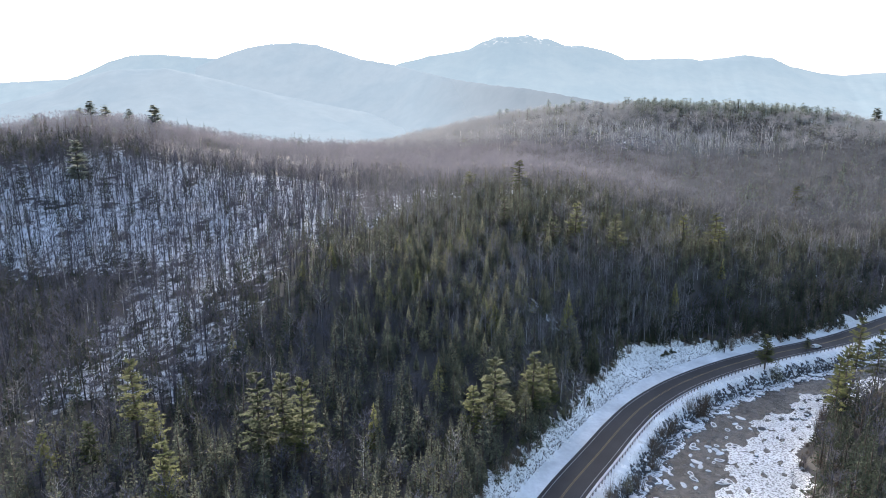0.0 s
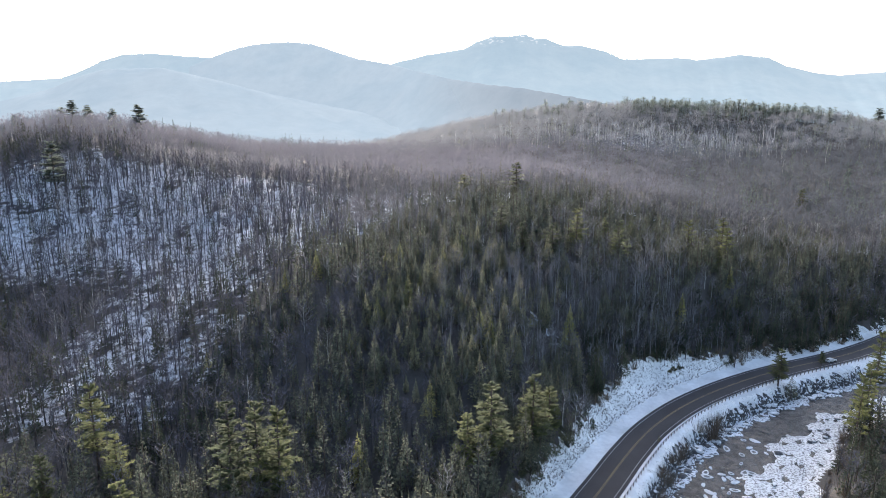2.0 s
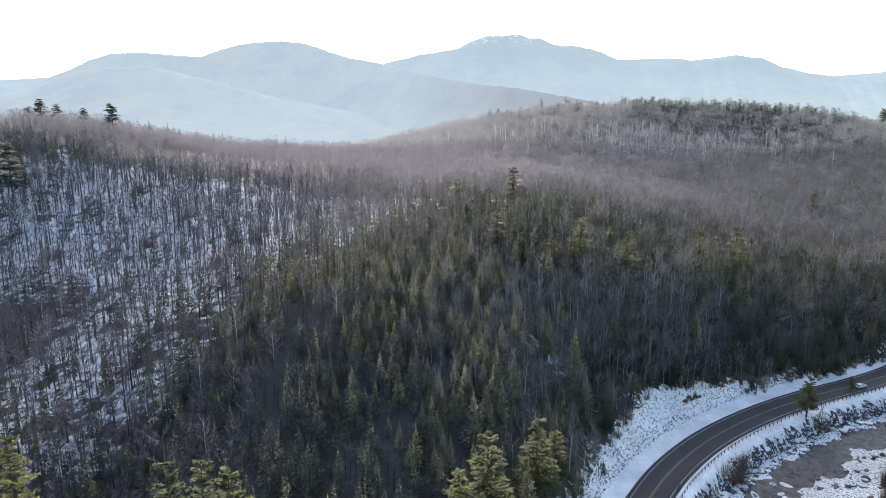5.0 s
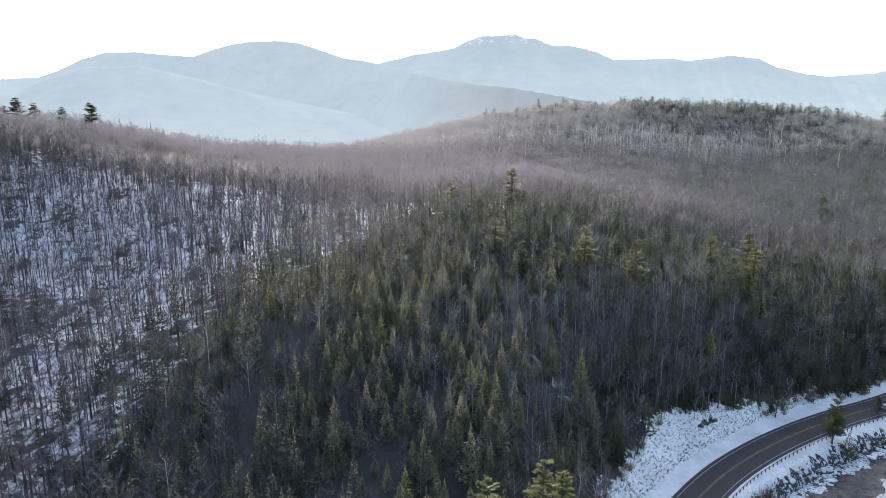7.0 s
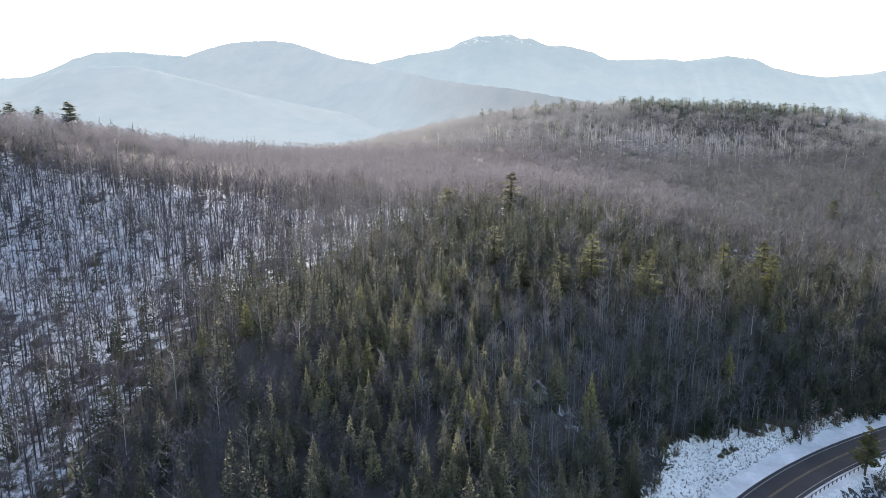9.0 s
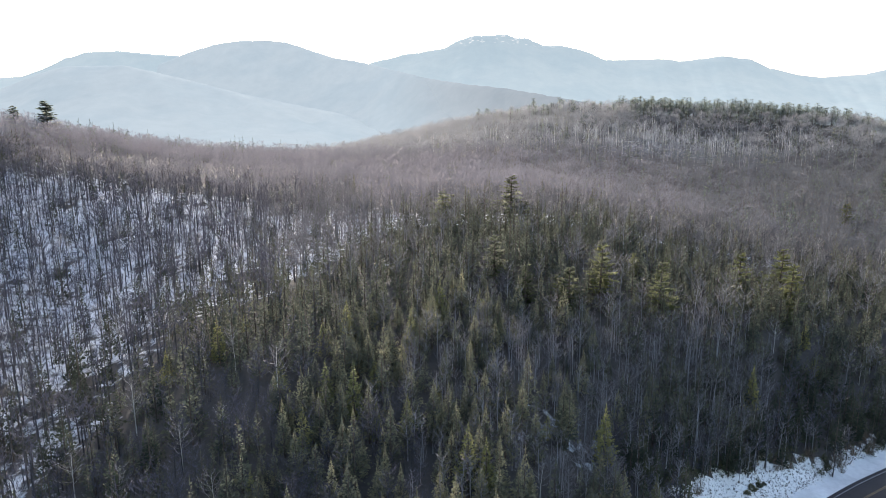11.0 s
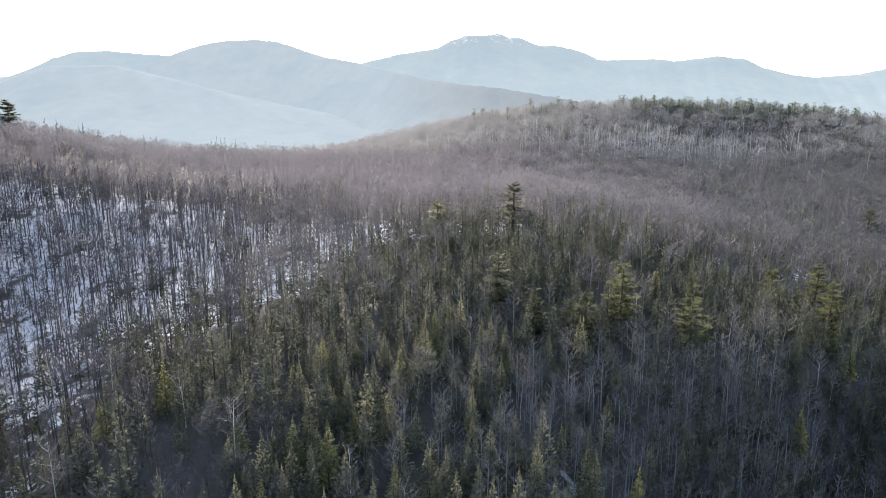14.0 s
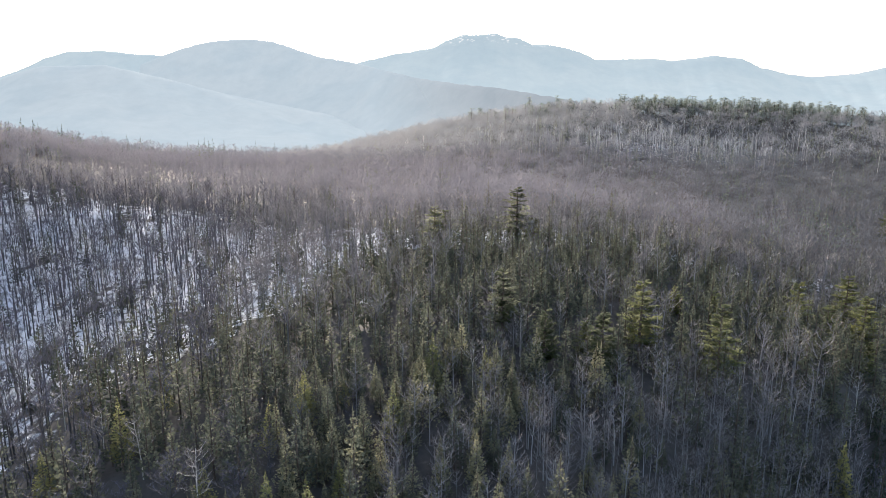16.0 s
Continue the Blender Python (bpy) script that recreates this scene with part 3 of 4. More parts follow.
def puff(r, h, count, width, length, wide=1.0):
    """A far leafless tree: a short stem under a rounded cloud of twigs."""
    stem, crown = Tris(), Tris()
    stem.tube([(0, 0, -0.6), (0, 0, h * 0.6)], [0.012 * h, 0.007 * h], 3)
    rx, rz = h * wide * r.uniform(0.20, 0.27), h * r.uniform(0.30, 0.36)
    for k in range(count):
        a, z = r.uniform(0, 6.28), r.uniform(-0.75, 1.0)
        q = math.sqrt(max(0.0, 1 - z * z)) * r.uniform(0.3, 1.0)
        p = Vector((rx * q * math.cos(a), rx * q * math.sin(a), h * 0.64 + rz * z * r.uniform(0.7, 1.0)))
        g = Vector((math.cos(a) * q * 0.8 + r.uniform(-0.5, 0.5), math.sin(a) * q * 0.8 + r.uniform(-0.5, 0.5), r.uniform(0.3, 1.1))) * length * r.uniform(0.6, 1.2)
        t = r.uniform(0, 6.28)
        o = Vector((math.cos(t), math.sin(t), r.uniform(-0.5, 0.5))) * width * 0.5
        crown.tri(tuple(p + o), tuple(p - o), tuple(p + g))
    return stem, crown


def hardwood(r, h, limbs, twigs, width, sides=3, low=0.36, thick=1.0):
    """A leafless tree: a leaning stem that forks into upswept limbs, with a cloud of fine twigs of the given width."""
    stem, crown = Tris(), Tris()
    lean = Vector((r.uniform(-0.06, 0.06), r.uniform(-0.06, 0.06), 0)) * h
    at = lambda f: Vector((lean.x * f * f, lean.y * f * f, h * f))  # noqa: E731
    rad = 0.0095 * h * thick
    cuts = (-0.05, 0.3, 0.6, 0.93) if sides > 3 else (-0.05, 0.5, 0.9)
    stem.tube([tuple(at(f)) for f in cuts], [rad * (1 - 0.93 * max(f, 0)) for f in cuts], sides)
    for k in range(limbs):
        f = low + (0.92 - low) * (k + r.uniform(0, 0.9)) / limbs
        root = at(f)
        a = k * 2.4 + r.uniform(-0.6, 0.6)
        q = h * 0.36 * (1.15 - 0.8 * f) * r.uniform(0.7, 1.2)
        out = r.uniform(0.6, 1.0)
        tip = root + Vector((math.cos(a) * q * out, math.sin(a) * q * out, q * r.uniform(0.5, 0.95)))
        knee = root.lerp(tip, 0.5) + Vector((math.cos(a), math.sin(a), -0.5)) * q * 0.1
        w = max(rad * 0.42 * (1.1 - 0.5 * f), 0.4 * width)
        o = Vector((-math.sin(a), math.cos(a), 0))
        if sides > 3:
            stem.tube([tuple(root), tuple(knee), tuple(tip)], [w, w * 0.6, 0.012], 3)
        else:
            stem.kite(tuple(root), tuple(knee + o * w), tuple(knee - o * w), tuple(tip))
        for j in range(twigs):
            e = r.uniform(0.15, 1.0)
            p = root.lerp(knee, e * 2) if e < 0.5 else knee.lerp(tip, e * 2 - 1)
            t = a + r.uniform(-2.2, 2.2)
            n = max(q * r.uniform(0.25, 0.6), 0.6)
            flat = r.uniform(0.2, 1.05)
            g = Vector((math.cos(t) * flat, math.sin(t) * flat, r.uniform(0.15, 1.05))) * n
            turn = r.uniform(0, 3.1416)
            o2 = Vector((math.cos(turn), math.sin(turn), r.uniform(-0.4, 0.4))) * width * r.uniform(0.35, 0.65)
            crown.tri(tuple(p + o2), tuple(p - o2), tuple(p + g))
    return stem, crown


def scatter(x0, x1, y0, y1, gap, seed):
    """A jittered grid over a stretch of the plan."""
    r = np.random.RandomState(seed)
    X, Y = np.meshgrid(np.arange(x0, x1, gap), np.arange(y0, y1, gap))
    X[::2] += gap / 2
    return np.stack([X.ravel(), Y.ravel()], 1) + r.uniform(-0.62, 0.62, (X.size, 2)) * gap


def allowed(xy):
    """Where trees stand: off the road, its banks and the river."""
    u, s = from_road(xy)
    far = bar_edges(u)[1]
    r = np.random.RandomState(5).uniform(-1.5, 1.5, len(xy))
    return (s < -bank_width(u) + 1.8 + r) | (s > far + 1.5 + r)


def seen_wedge(xy, slack=30):
    return np.abs(xy[:, 0] - 6) < 0.80 * np.maximum(xy[:, 1], 95) + slack


def joined(name, label, category, kinds, spots, mats):
    """Many plants as one mesh. kinds: (stem, crown) pairs; spots: rows of x, y, z, turn, scale, kind."""
    V, F, I, n = [], [], [], 0
    data = [(a.arrays(), b.arrays()) for a, b in kinds]
    spots = np.asarray(spots)
    for k, pair in enumerate(data):
        sel = spots[spots[:, 5].astype(int) == k]
        if not len(sel):
            continue
        c, s = np.cos(sel[:, 3])[:, None] * sel[:, 4:5], np.sin(sel[:, 3])[:, None] * sel[:, 4:5]
        for slot, (v, f) in enumerate(pair):
            if not len(f):
                continue
            P = np.stack([v[None, :, 0] * c - v[None, :, 1] * s, v[None, :, 0] * s + v[None, :, 1] * c, v[None, :, 2] * sel[:, 4:5]], 2)
            P += sel[:, None, :3]
            V.append(P.reshape(-1, 3))
            F.append((f[None] + (n + np.arange(len(sel)) * len(v))[:, None, None]).reshape(-1, 3))
            I.append(np.full(len(sel) * len(f), slot))
            n += len(sel) * len(v)
    me = mesh_of(name, np.concatenate(V), np.concatenate(F), mats, np.concatenate(I))
    return tagged(new(name, me), label, category, kind="stuff")


def tree_thing(name, pair, mats, label, group):
    """One tree with its parts, to be copied."""
    root = tagged(new(name), label, "tree", group)
    for nm, tris, mat in zip(("trunk", "crown"), pair, mats):
        part(nm, mesh_of(nm, *tris.arrays(), [mat]), root)
    return root


def spot_rows(xy, r, small, large, kinds):
    z = height(xy[:, 0], xy[:, 1])
    return np.column_stack([xy, z - 0.1, r.uniform(0, 6.28, len(xy)), r.uniform(small, large, len(xy)), r.randint(0, kinds, len(xy))])


def place(originals, rows, wide=1.0):
    """Copies of ready-made trees at rows of spots; the first of each is moved itself."""
    used = set()
    for x, y, z, turn, scale, k in rows:
        m = Matrix.Translation((x, y, z)) @ Matrix.Rotation(turn, 4, "Z") @ Matrix.Diagonal((scale * wide, scale * wide, scale, 1))
        ob = originals[int(k)]
        if int(k) in used:
            copy_thing(ob, m)
        else:
            used.add(int(k))
            later.append((ob, m))


later = []
R = np.random.RandomState(7)
rs = random.Random(3)

# single tall white pines
PINES = [(-68.6, 134.6, 26.6), (-36, 123.5, 28), (-26.3, 123.7, 27), (-31, 125, 27.5), (-61.4, 128.9, 18), (-52, 112, 18), (-73, 123, 17), (-82, 121, 15), (16, 133.6, 27), (26.4, 142.3, 25),
         (31, 148, 20), (11, 132, 21), (27.4, 235.9, 51), (33.9, 225.6, 45.5), (44, 223.2, 46), (42, 227, 43), (54, 231, 49.5), (67.6, 226, 45.5),
         (107, 264.3, 40), (123, 268.9, 40), (119.8, 257.1, 37.5), (109.8, 256.4, 35.5), (217, 377, 39.5), (111.5, 244.2, 31),
         (68.7, 249.8, 42), (79.4, 252.8, 37), (38.9, 289, 61.5), (15.9, 286.7, 56.5), (19, 289, 55), (43, 285, 53)]
HIGH_PINES = [(-185.1, 420, 87.8), (-226.8, 420, 90.2), (-217.5, 421, 87.5), (-233.6, 419, 86.1), (-201.4, 420, 85.1),
              (-263.5, 420, 81.7), (-169.5, 298.4, 70), (435, 640, 87)]
LIT_SPRUCES = [(5.9, 182.5, 32.5), (-3.9, 185.4, 38), (11.6, 192.3, 30.5), (-9.4, 188.3, 37), (-18.4, 191.8, 36.5), (-0.6, 191.8, 36), (3, 199.4, 31.5), (-7.5, 207.6, 43),
               (6.3, 204.3, 41.5), (9.8, 216.5, 38.5), (-1.9, 212.3, 38.5), (-30.6, 213.1, 39), (-11.8, 177.6, 33), (0.5, 180.6, 32), (-11.6, 201.4, 40.5), (-33.2, 202.1, 41),
               (16, 172.8, 32), (19, 172, 29.5), (32.3, 187.4, 26), (43.5, 187.8, 27.5), (113.2, 232, 21), (114.5, 240, 26), (3.8, 178.5, 23.5), (-18.5, 168.4, 26.5),
               (2.9, 147.8, 21.5), (-11.7, 129.4, 18), (-24.6, 143.3, 16.5), (-41.9, 197.1, 36), (-56.6, 169.3, 21), (87.5, 216, 23), (21.9, 217.7, 42), (12.8, 216.9, 45)]
pine_kinds = [pine(rs, 20.0, 15, 12, 6, 0.22, 1.0) for _ in range(4)]
high_kinds = [pine(rs, 20.0, 17, 16, 6, 0.20, 1.5) for _ in range(3)]
pine_trees = [tree_thing("white_pine", p, (CONIFER_BARK, PINE), "tall yellow-green white pine with layered limbs, above the bare woods", "white pines") for p in pine_kinds]
rows = []
for k, (x, y, top) in enumerate(PINES):
    z = float(height(x, y))
    rows.append((x, y, z - 0.1, k * 1.7, max(0.45, (top - z) / 20), k % 4))
pine_rows = rows
high_trees = [tree_thing("white_pine", p, (CONIFER_BARK, RIDGE_PINE), "tall dark conical white pine standing over the ridge", "white pines") for p in high_kinds]

# the wood near the road and on the facing slope
near_xy = scatter(-290, 300, -26, 374, 2.95, 31)
near_xy = near_xy[(near_xy[:, 1] < 334) | (near_xy[:, 0] < -15)]
near_xy = near_xy[allowed(near_xy) & seen_wedge(near_xy, 12)]
share = evergreen_share(near_xy[:, 0], near_xy[:, 1])
gaps = waves(near_xy[:, 0], near_xy[:, 1], 48, 51)
thin = np.where(share < 0.3, 0.04 + 0.35 * gaps - 0.3 * thicket(near_xy[:, 0], near_xy[:, 1]), 0.12 + 0.12 * gaps) * smooth(300, 262, near_xy[:, 1]) + 0.9 * (near_xy[:, 1] < 96)
near_xy = near_xy[R.uniform(0, 1, len(near_xy)) > thin]
share = evergreen_share(near_xy[:, 0], near_xy[:, 1])
pick = R.uniform(0, 1, len(near_xy))
is_ever = pick < share
is_birch = (~is_ever) & (R.uniform(0, 1, len(near_xy)) < 0.05)
is_hard = ~(is_ever | is_birch) & ~((share > 0.38) & (near_xy[:, 0] < 0) & (R.uniform(0, 1, len(near_xy)) < 0.15))
u_near, s_near = from_road(near_xy)
close = np.hypot(near_xy[:, 0] - 25, near_xy[:, 1] - 180)


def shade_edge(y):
    """West of this line the bare trees take their shaded colours."""
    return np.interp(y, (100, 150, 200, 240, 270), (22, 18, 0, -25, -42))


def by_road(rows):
    """Above the upper stretch of the road, where the trees are coloured dark for shade."""
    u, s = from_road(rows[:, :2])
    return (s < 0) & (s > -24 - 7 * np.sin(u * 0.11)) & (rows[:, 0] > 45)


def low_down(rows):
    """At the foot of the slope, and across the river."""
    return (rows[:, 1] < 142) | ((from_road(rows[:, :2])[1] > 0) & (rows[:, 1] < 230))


def split(mask, count):
    """The nearest to the bend in the road, and the rest."""
    idx = np.where(mask & (near_xy[:, 1] > 105))[0]
    idx = idx[np.argsort(close[idx])][:count]
    rest = mask.copy()
    rest[idx] = False
    return near_xy[idx], near_xy[rest]


spruce_kinds = [spruce(rs, rs.uniform(9.5, 13.5), 620, rs.uniform(0.19, 0.27), 0.72) for _ in range(6)]
hard_kinds = [hardwood(rs, rs.uniform(10.5, 14.5), 18, 20, 0.055, 5) for _ in range(6)]
birch_kinds = [hardwood(rs, rs.uniform(11, 14), 16, 24, 0.08, 5) for _ in range(3)]
one, rest = split(is_ever, 300)
spruce_rows = spot_rows(one, R, 0.55, 1.1, 6)
ever_rest = spot_rows(rest, R, 0.42, 1.2, 6)
one, rest = split(is_hard, 300)
hard_rows = spot_rows(one, R, 0.5, 0.88, 6)
hard_rest = spot_rows(rest, R, 0.55, 1.02, 6)
one, rest = split(is_birch, 120)
birch_rows = spot_rows(one, R, 0.55, 0.9, 3)
birch_rest = spot_rows(rest, R, 0.55, 0.9, 3)
hemlock_trees = [tree_thing("hemlock_tree", p, (CONIFER_BARK, DARK_SHADED_NEEDLES), "dark blue-green hemlock at the foot of the woods, needles darkened for shade", "hemlocks") for p in spruce_kinds[:4]]
spruce_trees = [tree_thing("spruce_tree", p, (CONIFER_BARK, SPRUCE), "dark green narrow spruce among bare trees", "spruces") for p in spruce_kinds]
hard_trees = [tree_thing("bare_tree", p, (SUNLIT_BARK, TWIGS), "leafless grey hardwood tree with fine twigs, bark coloured as sunlit", "bare hardwoods") for p in hard_kinds]
dusk_trees = [tree_thing("bare_tree", p, (HARDWOOD, SHADED_TWIGS), "leafless hardwood tree with fine twigs, coloured dark for shade", "bare hardwoods") for p in hard_kinds[:4]]
# bare trees in the shade get the darker-coloured copies
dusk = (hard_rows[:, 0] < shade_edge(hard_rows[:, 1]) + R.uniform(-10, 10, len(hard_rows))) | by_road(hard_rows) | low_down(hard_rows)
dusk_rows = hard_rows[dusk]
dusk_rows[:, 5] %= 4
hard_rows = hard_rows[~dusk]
# conifers at the shaded foot of the woods swap to the darkened needles
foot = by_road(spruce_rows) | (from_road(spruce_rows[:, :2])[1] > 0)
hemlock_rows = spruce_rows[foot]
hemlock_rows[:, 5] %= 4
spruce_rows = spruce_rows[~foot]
birch_trees = [tree_thing("birch_tree", p, (BIRCH, TWIGS), "leafless birch with a pale trunk", "birches") for p in birch_kinds]
for ob, row in zip(pine_trees, pine_rows):
    place([ob], [(*row[:5], 0)], 0.85)
for row in pine_rows[4:]:
    x, y, z, turn, scale, k = row
    wide = scale * (1.5 if y > 284 else 1.15 if y > 200 else 1.0)
    copy_thing(pine_trees[k], Matrix.Translation((x, y, z)) @ Matrix.Rotation(turn, 4, "Z") @ Matrix.Diagonal((wide, wide, scale, 1)))
for k, (x, y, top) in enumerate(HIGH_PINES):
    z = float(height(x, y)) - 0.1
    wide = 1.0 if y < 300 else 1.4
    m = Matrix.Translation((x, y, z)) @ Matrix.Rotation(k * 1.3, 4, "Z") @ Matrix.Diagonal((wide * (top - z) / 20, wide * (top - z) / 20, (top - z) / 20, 1))
    if k < 3:
        later.append((high_trees[k], m))
    else:
        copy_thing(high_trees[k % 3], m)
# spruces whose tops catch the sun, coloured as lit all over
lit_trees = [tree_thing("spruce_tree", p, (CONIFER_BARK, LIT_SPRUCE), "pointed spruce coloured yellow-green as if sunlit, rising from the dark woods", "spruces") for p in spruce_kinds[:4]]
for k, (x, y, top) in enumerate(LIT_SPRUCES):
    z = float(height(x, y)) - 0.1
    tall = max(v[2] for v in spruce_kinds[k % 4][1].v)
    size = (top - z) / tall
    m = Matrix.Translation((x, y, z)) @ Matrix.Rotation(k * 1.9, 4, "Z") @ Matrix.Diagonal((size * 1.1, size * 1.1, size, 1))
    if k < 4:
        later.append((lit_trees[k], m))
    else:
        copy_thing(lit_trees[k % 4], m)
for originals, rr in ((spruce_trees, spruce_rows), (hemlock_trees, hemlock_rows), (hard_trees, hard_rows), (dusk_trees, dusk_rows), (birch_trees, birch_rows)):
    place(originals, rr)
for ob, m in later:
    ob.matrix_basis = m

brush_xy = scatter(5, 112, 165, 240, 2.5, 63)
brush_xy = brush_xy[allowed(brush_xy) & (R.uniform(0, 1, len(brush_xy)) < 0.12 + 0.88 * hollow(brush_xy[:, 0], brush_xy[:, 1]))]
opening = np.exp(-(((brush_xy[:, 0] - 36) / 11) ** 2 + ((brush_xy[:, 1] - 190) / 7) ** 2))
brush_xy = brush_xy[R.uniform(0, 1, len(brush_xy)) > 0.85 * opening]
sapling = [hardwood(rs, rs.uniform(10, 14), 11, 14, 0.085, 4, 0.48, 1.6) for _ in range(6)]
joined("sapling_thicket", "leafless hardwood saplings filling the hollow, bark coloured as sunlit", "woods", sapling, spot_rows(brush_xy, R, 0.38, 0.85, 6), [SUNLIT_BARK, TWIGS])
brush_xy = scatter(-85, 5, 112, 186, 3.4, 64)
brush_xy = brush_xy[allowed(brush_xy) & (R.uniform(0, 1, len(brush_xy)) < 0.8)]
joined("maple_brush", "leafless young hardwoods filling the lower slope, coloured dark for shade", "woods", sapling, spot_rows(brush_xy, R, 0.38, 0.8, 6), [HARDWOOD, SHADED_TWIGS])
mid_spruce = [spruce(rs, rs.uniform(9.5, 13.5), 200, rs.uniform(0.17, 0.26), 0.9) for _ in range(6)]
mid_hard = [hardwood(rs, rs.uniform(11, 15), 13, 17, 0.12, 3, 0.44, 1.7) for _ in range(6)]
thin_hard = [hardwood(rs, rs.uniform(11, 15), 11, 12, 0.11, 3, 0.46, 2.0) for _ in range(6)]
edge_u = np.concatenate([R.uniform(U_LOW - 35, U_UP + 60, 110), R.uniform(U_BEND - 16, U_BEND + 26, 60)])
edge_s = -bank_width(edge_u) - R.uniform(-1.2, 15, 170)
k = np.clip((edge_u / 2).astype(int), 0, len(LINE) - 1)
ever_rest = np.concatenate([ever_rest, spot_rows(LINE[k] + SIDE[k] * edge_s[:, None], R, 0.45, 1.05, 6)])
# same swap here: shade above the road is put into the needle colour
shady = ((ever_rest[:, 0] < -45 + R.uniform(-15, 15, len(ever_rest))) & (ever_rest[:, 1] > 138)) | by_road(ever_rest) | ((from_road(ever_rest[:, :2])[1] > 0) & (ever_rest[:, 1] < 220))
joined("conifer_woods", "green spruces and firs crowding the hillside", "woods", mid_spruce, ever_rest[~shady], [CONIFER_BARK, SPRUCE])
joined("hemlock_woods", "dark blue-green hemlocks among bare trees on the snowy slope, some darkened for shade", "woods", mid_spruce, ever_rest[shady], [CONIFER_BARK, DARK_SHADED_NEEDLES])
fade = R.uniform(0, 1, len(hard_rest)) < np.where(hard_rest[:, 0] > -15, smooth(280, 350, hard_rest[:, 1]), smooth(325, 372, hard_rest[:, 1]))
upper = [puff(rs, rs.uniform(11, 15), 120, 0.18, 1.2) for _ in range(6)]
# eastward the woods take the bark with less haze painted in
east = R.uniform(0, 1, len(hard_rest)) < smooth(40, 130, hard_rest[:, 0])
joined("upper_hardwoods", "leafless woods on the upper slope, haze tinted into their grey", "woods", upper, hard_rest[fade & ~east], [HARDWOOD, FAR_HARDWOOD])
joined("upper_maples", "leafless woods on the upper slope, darker grey where the painted haze thins", "woods", upper, hard_rest[fade & east], [HARDWOOD, EAST_HARDWOOD])
hard_rest = hard_rest[~fade]
# the rest are split the same way: sunlit colours, shaded colours
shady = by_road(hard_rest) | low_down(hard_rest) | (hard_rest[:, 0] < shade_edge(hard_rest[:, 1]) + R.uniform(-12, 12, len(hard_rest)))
joined("hardwood_woods", "leafless grey hardwoods on the slope, bark coloured as sunlit", "woods", mid_hard, hard_rest[~shady], [SUNLIT_BARK, TWIGS])
joined("maple_woods", "leafless hardwoods standing in snow on the slope, coloured dark for shade", "woods", thin_hard, hard_rest[shady], [HARDWOOD, SHADED_TWIGS])
joined("birch_woods", "leafless pale birches among the hardwoods", "woods", mid_hard, birch_rest, [BIRCH, TWIGS])

# the woods go on below the flight
Q = np.random.RandomState(91)
low_xy = scatter(-95, 100, -24, 98, 4.6, 65)
low_xy = low_xy[allowed(low_xy)]
low_ever = Q.uniform(0, 1, len(low_xy)) < 0.45
low_spruce = [spruce(random.Random(k), 11.5, 90, 0.22, 1.2) for k in range(6)]
joined("lower_hemlocks", "dark hemlocks on the valley floor below the slope", "woods", low_spruce, spot_rows(low_xy[low_ever], Q, 0.5, 1.1, 6), [CONIFER_BARK, DARK_SHADED_NEEDLES])
joined("lower_maples", "leafless hardwoods on the valley floor, in the shaded colours", "woods", thin_hard, spot_rows(low_xy[~low_ever], Q, 0.5, 0.95, 6), [HARDWOOD, SHADED_TWIGS])

# the woods beyond, up to the skyline
far_a = scatter(-330, 480, 330, 520, 5.2, 41)
far_b = scatter(-420, 640, 520, 730, 5.2, 42)
far_spruce = [spruce(rs, rs.uniform(9, 12), 44, 0.25, 1.6) for _ in range(4)]
ridge_pine = [pine(rs, rs.uniform(12, 15), 8, 3, 2, 0.17, 2.6) for _ in range(5)]
# a dark line of conifers on the near crest
crest_x = R.uniform(-190, -48, 95)
crest_y = np.interp(crest_x, (-190, -158, -131, -110, -90, -76, -55), (420, 444, 478, 510, 532, 584, 680)) + R.uniform(-12, 10, 95)
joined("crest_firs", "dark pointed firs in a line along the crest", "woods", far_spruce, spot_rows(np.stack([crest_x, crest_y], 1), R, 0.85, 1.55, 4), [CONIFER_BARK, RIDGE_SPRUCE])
far_hard = [puff(rs, rs.uniform(11, 14), 105, 0.28, 1.25, 1.6) for _ in range(5)]
far_hard_b = [puff(rs, rs.uniform(11, 14), 105, 0.36, 1.35, 1.75) for _ in range(5)]
birch_stand = [hardwood(rs, rs.uniform(12, 15), 9, 7, 0.2, 3, 0.55, 1.7) for _ in range(5)]
far_a = far_a[(far_a[:, 1] > 374) | (far_a[:, 0] > -15)]
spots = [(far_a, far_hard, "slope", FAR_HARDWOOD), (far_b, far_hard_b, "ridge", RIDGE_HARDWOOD)]
